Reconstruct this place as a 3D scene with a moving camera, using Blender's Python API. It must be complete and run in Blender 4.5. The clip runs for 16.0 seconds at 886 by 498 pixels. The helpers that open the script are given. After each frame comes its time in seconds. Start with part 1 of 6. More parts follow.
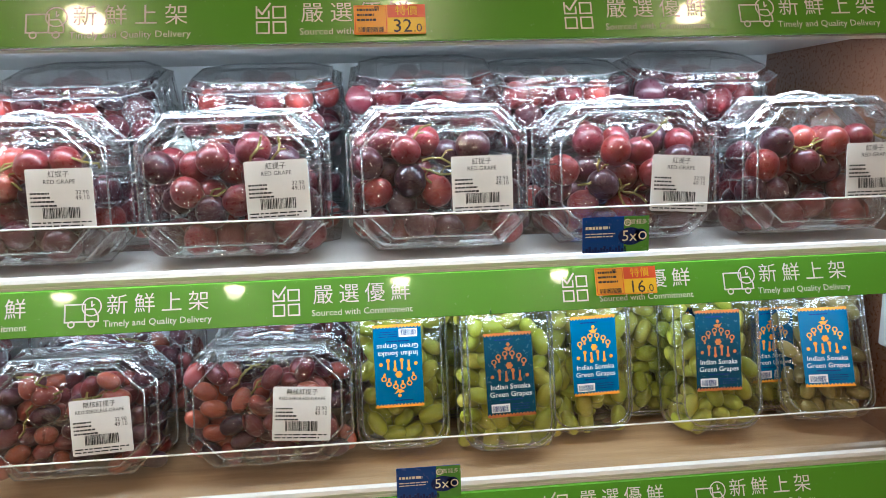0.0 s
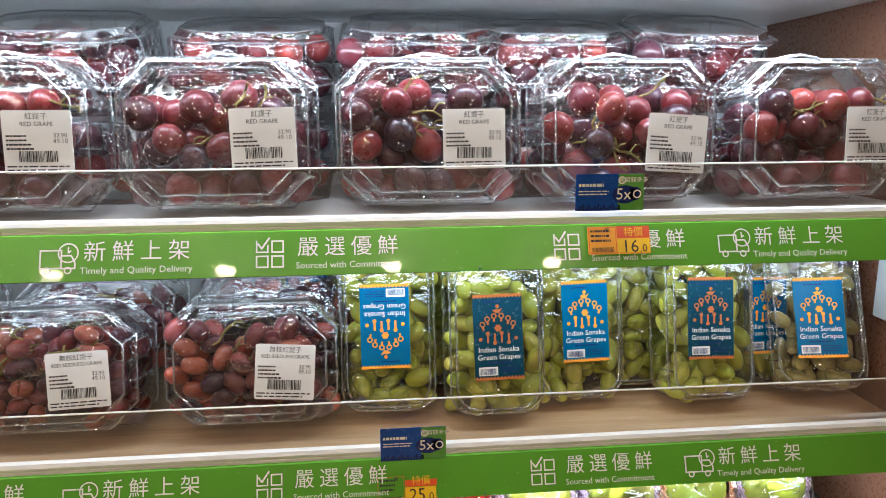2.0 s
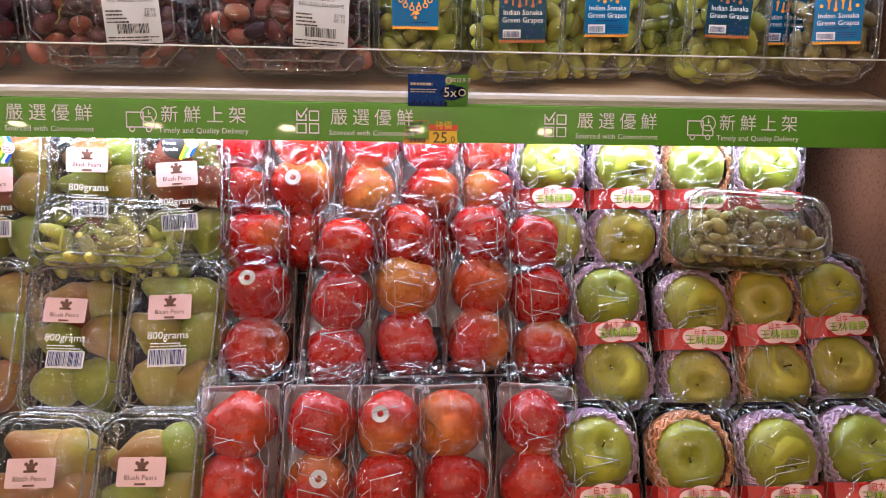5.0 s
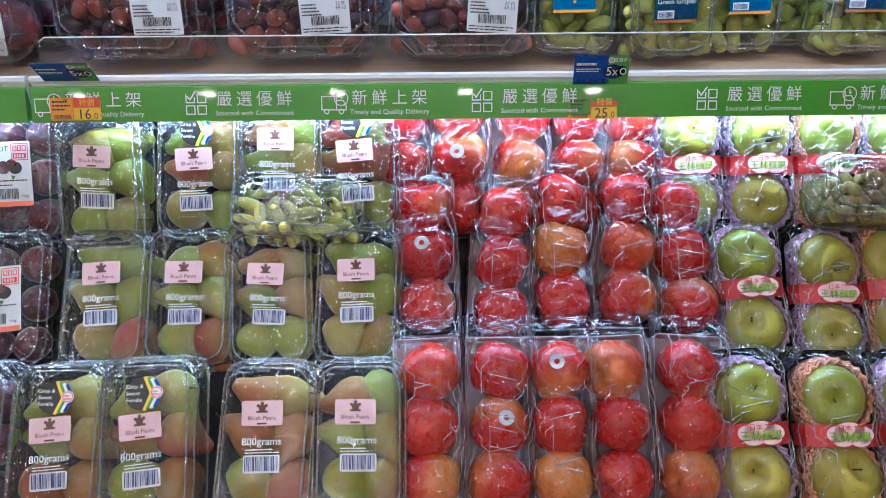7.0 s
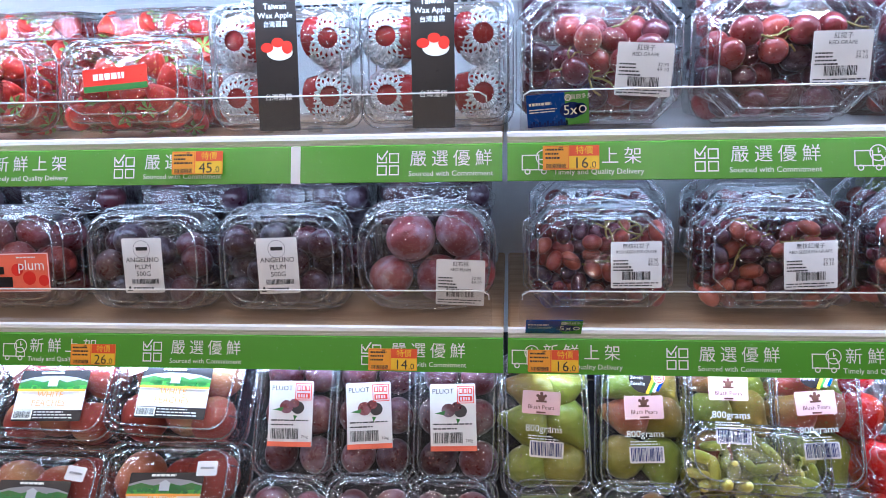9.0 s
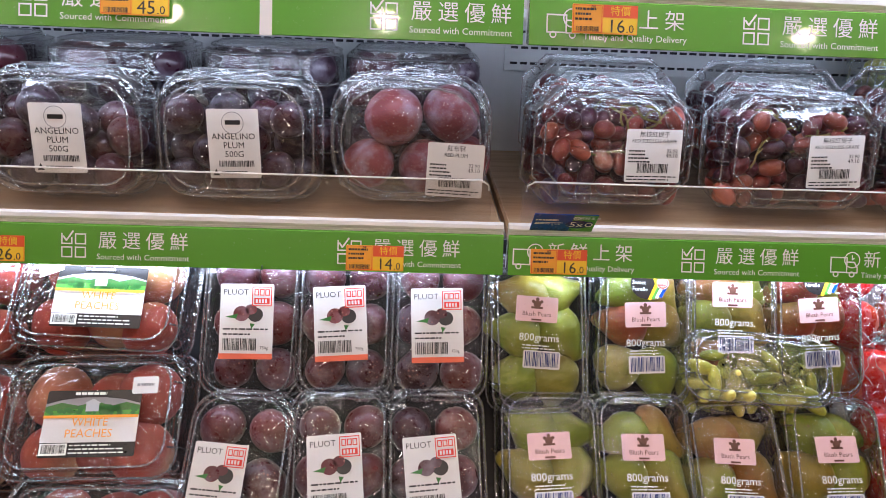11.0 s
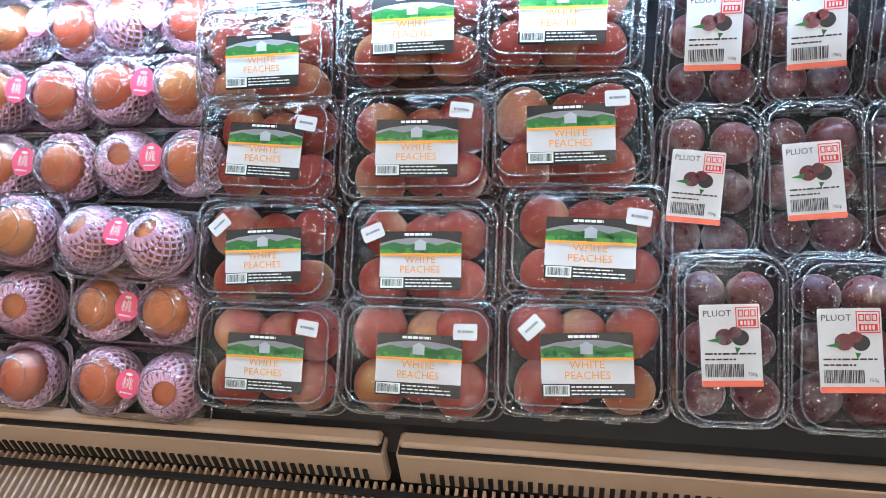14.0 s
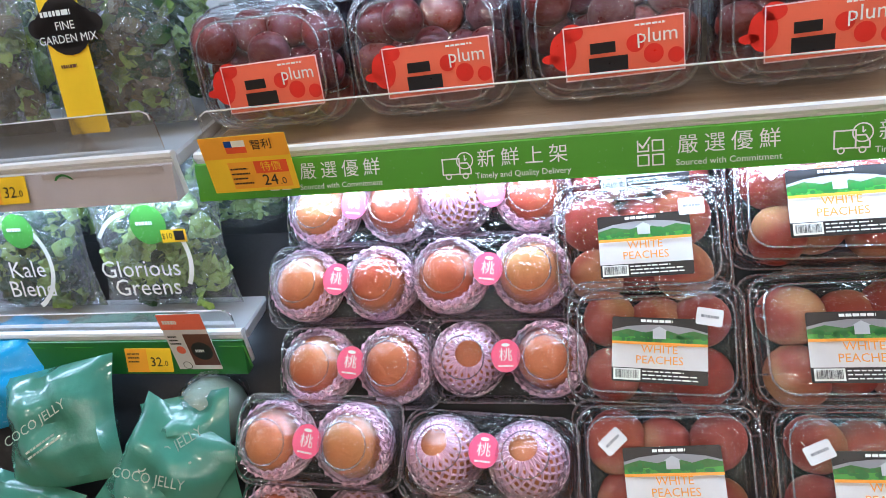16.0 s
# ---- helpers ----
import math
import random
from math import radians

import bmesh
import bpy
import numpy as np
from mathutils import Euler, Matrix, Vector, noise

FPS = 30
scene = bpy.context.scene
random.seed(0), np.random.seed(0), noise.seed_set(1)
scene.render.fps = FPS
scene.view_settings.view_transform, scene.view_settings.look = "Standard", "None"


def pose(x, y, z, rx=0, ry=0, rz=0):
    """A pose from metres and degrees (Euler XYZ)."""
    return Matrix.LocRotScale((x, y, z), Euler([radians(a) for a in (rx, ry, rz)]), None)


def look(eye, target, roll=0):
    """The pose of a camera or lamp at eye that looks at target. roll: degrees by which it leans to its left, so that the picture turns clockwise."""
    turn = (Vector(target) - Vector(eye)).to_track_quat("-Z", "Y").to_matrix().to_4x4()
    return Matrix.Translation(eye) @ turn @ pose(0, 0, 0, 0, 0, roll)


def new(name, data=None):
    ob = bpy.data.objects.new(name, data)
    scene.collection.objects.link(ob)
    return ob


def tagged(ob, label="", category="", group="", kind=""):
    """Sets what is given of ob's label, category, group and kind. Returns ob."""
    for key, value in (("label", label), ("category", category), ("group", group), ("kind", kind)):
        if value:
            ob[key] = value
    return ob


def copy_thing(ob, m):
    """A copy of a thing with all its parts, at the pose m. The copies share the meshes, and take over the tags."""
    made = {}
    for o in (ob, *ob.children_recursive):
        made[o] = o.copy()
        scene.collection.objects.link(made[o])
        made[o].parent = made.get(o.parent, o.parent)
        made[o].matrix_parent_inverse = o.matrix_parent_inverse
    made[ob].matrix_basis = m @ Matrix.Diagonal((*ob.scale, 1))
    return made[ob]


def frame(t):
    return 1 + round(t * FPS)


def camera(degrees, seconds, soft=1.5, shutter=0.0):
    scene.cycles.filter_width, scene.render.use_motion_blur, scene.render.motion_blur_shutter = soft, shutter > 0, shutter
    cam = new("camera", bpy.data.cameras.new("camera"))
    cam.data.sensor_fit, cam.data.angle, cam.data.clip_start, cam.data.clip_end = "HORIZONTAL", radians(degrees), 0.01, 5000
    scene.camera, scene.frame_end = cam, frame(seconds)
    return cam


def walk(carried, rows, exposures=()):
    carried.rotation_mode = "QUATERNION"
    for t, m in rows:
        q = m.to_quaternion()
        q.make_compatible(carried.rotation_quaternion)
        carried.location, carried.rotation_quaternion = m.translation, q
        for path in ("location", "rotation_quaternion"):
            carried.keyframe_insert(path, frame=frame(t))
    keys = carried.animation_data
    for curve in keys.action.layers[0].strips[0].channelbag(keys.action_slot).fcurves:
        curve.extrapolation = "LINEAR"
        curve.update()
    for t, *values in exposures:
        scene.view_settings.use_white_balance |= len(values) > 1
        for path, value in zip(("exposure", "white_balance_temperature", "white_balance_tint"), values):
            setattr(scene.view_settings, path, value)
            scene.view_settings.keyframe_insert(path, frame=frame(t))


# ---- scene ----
cam = camera(65.9, 16.0, soft=0.8)
PATH = [
    (0, (0.056, 0.1, 1.492), (0.226, 2.06, 1.132), -1.6),
    (0.5, (0.059, 0.101, 1.49), (0.227, 2.062, 1.137), -1.4),
    (1, (0.059, 0.102, 1.479), (0.231, 2.066, 1.141), -0.9),
    (1.5, (0.062, 0.106, 1.47), (0.244, 2.07, 1.14), -0.5),
    (2, (0.061, 0.111, 1.452), (0.249, 2.065, 1.065), -0.3),
    (2.5, (0.043, 0.111, 1.425), (0.202, 2.05, 0.96), -0.7),
    (3, (0.031, 0.112, 1.389), (0.175, 2.004, 0.758), -0.8),
    (3.5, (0.036, 0.087, 1.343), (0.167, 1.932, 0.582), -0.8),
    (4, (0.049, 0.051, 1.307), (0.169, 1.863, 0.469), -0.5),
    (4.2, (0.058, 0.036, 1.291), (0.176, 1.845, 0.447), -0.1),
    (6.3, (0.014, -0.067, 1.268), (0.11, 1.72, 0.374), 3.4),
    (6.5, (-0.014, -0.072, 1.284), (0.069, 1.704, 0.369), 3.0),
    (7, (-0.128, -0.092, 1.319), (-0.103, 1.666, 0.366), -0.3),
    (7.5, (-0.307, -0.139, 1.371), (-0.391, 1.652, 0.485), -1.6),
    (8, (-0.446, -0.161, 1.408), (-0.65, 1.688, 0.673), -0.8),
    (8.5, (-0.544, -0.1, 1.426), (-0.801, 1.793, 0.834), -1.6),
    (8.7, (-0.593, -0.069, 1.443), (-0.832, 1.84, 0.899), -1.6),
    (10.8, (-0.77, 0.065, 1.386), (-0.696, 1.947, 0.713), 2.0),
    (11, (-0.77, 0.073, 1.359), (-0.681, 1.925, 0.61), 2.5),
    (11.5, (-0.778, 0.064, 1.309), (-0.688, 1.859, 0.431), 1.3),
    (12, (-0.801, 0.044, 1.246), (-0.715, 1.763, 0.227), 0.6),
    (12.5, (-0.824, 0.039, 1.227), (-0.819, 1.656, 0.05), -0.5),
    (13, (-0.893, 0.044, 1.229), (-0.979, 1.63, 0.014), -1.7),
    (13.5, (-1.003, 0.023, 1.25), (-1.206, 1.597, 0.033), -4.1),
    (14, (-1.147, -0.021, 1.27), (-1.491, 1.533, 0.058), -6.3),
    (14.5, (-1.266, -0.032, 1.266), (-1.716, 1.517, 0.084), -5.1),
    (15, (-1.369, 0.025, 1.295), (-1.858, 1.569, 0.121), -5.7),
    (15.5, (-1.482, 0.081, 1.329), (-1.978, 1.626, 0.161), -7.4),
    (16, (-1.603, 0.112, 1.38), (-2.057, 1.763, 0.346), -10.5),
]
EXPOSURES = [(0, 0.02, 6000, 9), (1.5, 0.02, 5950, 10), (2.5, -0.12, 6400, 19), (3.5, -0.16, 6600, 27), (4, -0.22, 6750, 28), (6.3, -0.03, 5100, 17), (8.0, -0.03, 4550, 12), (8.7, -0.03, 4850, 18), (11, -0.05, 5750, 24), (12, -0.06, 5850, 18), (12.5, -0.02, 5450, 12), (13, 0.05, 5200, 10), (14.5, 0.1, 4950, 10), (16, 0.04, 5250, 14)]
walk(cam, [(t, look(eye, target, roll)) for t, eye, target, roll in PATH], EXPOSURES)

scene.cycles.transparent_max_bounces = 24

# ---------------- world, lamps ----------------
world = bpy.data.worlds.new("world")
world.use_nodes = True
world.node_tree.nodes["Background"].inputs[0].default_value = (0.9, 0.95, 1.0, 1)
world.node_tree.nodes["Background"].inputs[1].default_value = 0.012
scene.world = world

LED = (0.78, 0.92, 1.0)
WARM = (1.0, 0.80, 0.58)
LED_B, LED_C, LED_A = 0.8, 2.6, 5.4
BAYS = [(-3.36, -2.09), (-2.09, -0.662), (-0.662, 0.69)]


def area(name, loc, rot, sx, sy, power, col):
    la = bpy.data.lights.new(name, "AREA")
    la.shape, la.size, la.size_y, la.energy, la.color = "RECTANGLE", sx, sy, power, col
    ob = new(name, la)
    ob.matrix_world = pose(*loc, *rot)
    return ob


for i, (xa, xb) in enumerate(BAYS):
    xm, wd = (xa + xb) / 2, xb - xa - 0.08
    area("shelf_led_top", (xm, 0.835, 1.566), (16, 0, 0), wd, 0.022, LED_A if i else LED_A * 0.4, LED)
    if i:
        area("shelf_led_middle", (xm, 0.845, 1.288), (16, 0, 0), wd, 0.022, LED_B, LED)
        area("shelf_led_lower", (xm, 0.858, 1.030), (-2, 0, 0), wd, 0.022, LED_C, LED)
    else:
        area("shelf_led_middle", (xm, 0.825, 1.052), (16, 0, 0), wd, 0.022, LED_B * 2.0, LED)
        area("shelf_led_lower", (xm, 0.825, 0.772), (0, 0, 0), wd, 0.022, LED_C * 0.6, LED)



SPOT_W = 7.5
A_MOTTOS = [("t", -0.253), ("c", -0.052), ("c", 0.235), ("t", 0.408)]
BM_MOTTOS = [("t", -1.362), ("c", -1.157), ("c", -0.818)]
BM_GAP = (-0.926, -0.914)
BR_MOTTOS = [("t", -0.642), ("c", -0.441), ("t", -0.264), ("c", -0.060), ("c", 0.241), ("t", 0.418)]
CM_MOTTOS = [("c", -1.99), ("t", -1.776), ("c", -1.563), ("t", -1.374), ("c", -1.165), ("c", -0.856)]
CR_MOTTOS = [("t", -0.654), ("c", -0.455), ("t", -0.276), ("c", -0.076), ("c", 0.225), ("t", 0.404)]
TAGS = [("32", "0", 0.070, 1.588, 0.775), ("16", "0", 0.309, 1.323, 0.80), ("16", "0", -0.584, 1.322, 0.80), ("45", "0", -1.045, 1.322, 0.80), ("25", "0", 0.086, 1.048, 0.812), ("16", "0", -0.600, 1.053, 0.812), ("14", "0", -0.813, 1.052, 0.812), ("26", "0", -1.238, 1.053, 0.812)]

# ---------------- materials ----------------
def mat(name):
    m = bpy.data.materials.new(name)
    m.use_nodes = True
    nt = m.node_tree
    nt.nodes.clear()
    out = nt.nodes.new("ShaderNodeOutputMaterial")
    return m, nt, out


def nd(nt, kind, **kw):
    n = nt.nodes.new(kind)
    for k, v in kw.items():
        n.inputs[k.replace("_", " ")].default_value = v
    return n


def ramp(nt, fac, stops):
    r = nt.nodes.new("ShaderNodeValToRGB")
    el = r.color_ramp.elements
    while len(el) < len(stops):
        el.new(0.5)
    for e, (p, c) in zip(el, stops):
        e.position, e.color = p, (*c, 1)
    nt.links.new(fac, r.inputs[0])
    return r.outputs[0]


def mixc(nt, fac, a, b, blend="MIX"):
    m = nt.nodes.new("ShaderNodeMix")
    m.data_type, m.blend_type = "RGBA", blend
    for sock, v in ((m.inputs[0], fac), (m.inputs[6], a), (m.inputs[7], b)):
        if hasattr(v, "links"):
            nt.links.new(v, sock)
        else:
            sock.default_value = v if isinstance(v, float) else (*v, 1)
    return m.outputs[2]


def math_node(nt, op, a, b=0.5):
    m = nt.nodes.new("ShaderNodeMath")
    m.operation = op
    for sock, v in ((m.inputs[0], a), (m.inputs[1], b)):
        if hasattr(v, "links"):
            nt.links.new(v, sock)
        else:
            sock.default_value = v
    return m.outputs[0]


def coords(nt, by_object=True):
    """Object coordinates, shifted by each object's own random number."""
    tc = nt.nodes.new("ShaderNodeTexCoord")
    oi = nt.nodes.new("ShaderNodeObjectInfo")
    add = nt.nodes.new("ShaderNodeVectorMath")
    add.operation = "ADD"
    sc = nt.nodes.new("ShaderNodeVectorMath")
    sc.operation = "SCALE"
    sc.inputs[0].default_value = (7.3, 3.1, 5.7)
    nt.links.new(oi.outputs["Random"], sc.inputs["Scale"])
    nt.links.new(tc.outputs["Object"], add.inputs[0])
    nt.links.new(sc.outputs[0], add.inputs[1])
    return add.outputs[0], oi.outputs["Random"], tc.outputs["Object"]


def noise_node(nt, vec, scale, detail=3.0, rough=0.55):
    n = nd(nt, "ShaderNodeTexNoise", Scale=scale, Detail=detail, Roughness=rough)
    nt.links.new(vec, n.inputs["Vector"])
    return n.outputs["Fac"]


def bump(nt, h, strength, dist):
    b = nd(nt, "ShaderNodeBump", Strength=strength, Distance=dist)
    nt.links.new(h, b.inputs["Height"])
    return b.outputs[0]


def surface(name, col, rough=0.5, metal=0.0, var=0.12, scale=30.0, fine=220.0, bstr=0.15, bdist=0.0006, coat=0.0):
    """Painted, printed or moulded surface: two scales of variation and a fine relief."""
    m, nt, out = mat(name)
    vec, rnd, obj = coords(nt)
    big, small = noise_node(nt, vec, scale), noise_node(nt, vec, fine)
    dark = tuple(c * (1 - var) for c in col)
    c = mixc(nt, big, dark, tuple(min(1, c * (1 + var * 0.6)) for c in col))
    c = mixc(nt, math_node(nt, "MULTIPLY", small, var * 0.8), c, tuple(c * 0.6 for c in col))
    p = nd(nt, "ShaderNodeBsdfPrincipled", Metallic=metal)
    p.inputs["Coat Weight"].default_value = coat
    nt.links.new(c, p.inputs["Base Color"])
    nt.links.new(math_node(nt, "MULTIPLY_ADD", small, 0.15), p.inputs["Roughness"])
    p.inputs["Roughness"].links[0].from_node.inputs[2].default_value = max(0.02, rough - 0.07)
    nt.links.new(bump(nt, small, bstr, bdist), p.inputs["Normal"])
    nt.links.new(p.outputs[0], out.inputs[0])
    return m


def clear_plastic(name, tint=(0.97, 0.985, 1.0), gloss=1.0, haze=0.012, rough=0.03, scale=24.0, bstr=0.35, bdist=0.004, fine=120.0, crinkle=0.0):
    """Thin clear sheet: see-through, with a Fresnel gloss, a little haze and an uneven surface."""
    m, nt, out = mat(name)
    vec, rnd, obj = coords(nt)
    h = math_node(nt, "ADD", noise_node(nt, vec, scale, 2.0), math_node(nt, "MULTIPLY", noise_node(nt, vec, fine, 2.0), 0.25))
    if crinkle:
        dis = nd(nt, "ShaderNodeTexNoise", Scale=22.0, Detail=2.0)
        nt.links.new(vec, dis.inputs["Vector"])
        warp = nt.nodes.new("ShaderNodeVectorMath")
        warp.operation = "MULTIPLY_ADD"
        nt.links.new(dis.outputs["Color"], warp.inputs[0])
        warp.inputs[1].default_value = (0.05, 0.05, 0.05)
        nt.links.new(vec, warp.inputs[2])
        vo = nd(nt, "ShaderNodeTexVoronoi", Scale=crinkle)
        vo.feature = "DISTANCE_TO_EDGE"
        nt.links.new(warp.outputs[0], vo.inputs["Vector"])
        h = math_node(nt, "ADD", h, math_node(nt, "MULTIPLY", math_node(nt, "POWER", vo.outputs["Distance"], 0.6), 2.2))
    nrm = bump(nt, h, bstr, bdist)
    tr = nd(nt, "ShaderNodeBsdfTransparent", Color=(*tint, 1))
    gl = nd(nt, "ShaderNodeBsdfGlossy", Roughness=rough)
    nt.links.new(nrm, gl.inputs["Normal"])
    df = nd(nt, "ShaderNodeBsdfDiffuse", Color=(0.9, 0.93, 0.95, 1))
    nt.links.new(nrm, df.inputs["Normal"])
    fr = nd(nt, "ShaderNodeFresnel", IOR=1.45)
    fac = math_node(nt, "MINIMUM", math_node(nt, "MULTIPLY", fr.outputs[0], gloss), 0.7)
    m1 = nt.nodes.new("ShaderNodeMixShader")
    m1.inputs[0].default_value = haze
    nt.links.new(tr.outputs[0], m1.inputs[1])
    nt.links.new(df.outputs[0], m1.inputs[2])
    m2 = nt.nodes.new("ShaderNodeMixShader")
    nt.links.new(fac, m2.inputs[0])
    nt.links.new(m1.outputs[0], m2.inputs[1])
    nt.links.new(gl.outputs[0], m2.inputs[2])
    nt.links.new(m2.outputs[0], out.inputs[0])
    return m


def fruit(name, stops, blush=None, blush_at=0.55, bloom=0.0, specks=None, rough=0.35, spread=0.35, scale=18.0, vary=0.0, soft=0.12, coat=0.0, bstr=0.08):
    """Fruit skin: colour by each fruit's own random number and soft patches, with blush, bloom and specks."""
    m, nt, out = mat(name)
    vec, rnd, obj = coords(nt)
    patch = noise_node(nt, vec, scale, 2.0)
    f = math_node(nt, "ADD", math_node(nt, "MULTIPLY", rnd, 1 - spread), math_node(nt, "MULTIPLY", patch, spread))
    c = ramp(nt, f, stops)
    if blush:
        b = noise_node(nt, vec, scale * 0.55, 1.5)
        if vary:
            b = math_node(nt, "ADD", b, math_node(nt, "MULTIPLY_ADD", rnd, vary))
            b.node.inputs[1].links[0].from_node.inputs[2].default_value = -vary / 2
        rr = ramp(nt, b, [(blush_at - soft, (0, 0, 0)), (blush_at + soft, (1, 1, 1))])
        c = mixc(nt, rr, c, blush)
    if bloom:
        bl = noise_node(nt, vec, scale * 2.6, 4.0)
        c = mixc(nt, math_node(nt, "MULTIPLY", ramp(nt, bl, [(0.46, (0, 0, 0)), (0.70, (1, 1, 1))]), bloom), c, (0.52, 0.50, 0.62))
    if specks:
        v = nd(nt, "ShaderNodeTexVoronoi", Scale=scale * 12)
        nt.links.new(vec, v.inputs["Vector"])
        c = mixc(nt, ramp(nt, v.outputs["Distance"], [(0.10, (0.8, 0.8, 0.8)), (0.22, (0, 0, 0))]), c, specks)
    p = nd(nt, "ShaderNodeBsdfPrincipled")
    p.inputs["Coat Weight"].default_value = coat
    p.inputs["Subsurface Weight"].default_value = 0.0
    nt.links.new(c, p.inputs["Base Color"])
    fine = noise_node(nt, vec, scale * 9, 3.0)
    nt.links.new(math_node(nt, "MULTIPLY_ADD", fine, 0.22), p.inputs["Roughness"])
    p.inputs["Roughness"].links[0].from_node.inputs[2].default_value = max(0.05, rough - 0.11)
    nt.links.new(bump(nt, fine, bstr, 0.001), p.inputs["Normal"])
    nt.links.new(p.outputs[0], out.inputs[0])
    return m


def glow(name, col, power):
    m, nt, out = mat(name)
    e = nd(nt, "ShaderNodeEmission", Color=(*col, 1), Strength=power)
    nt.links.new(e.outputs[0], out.inputs[0])
    return m


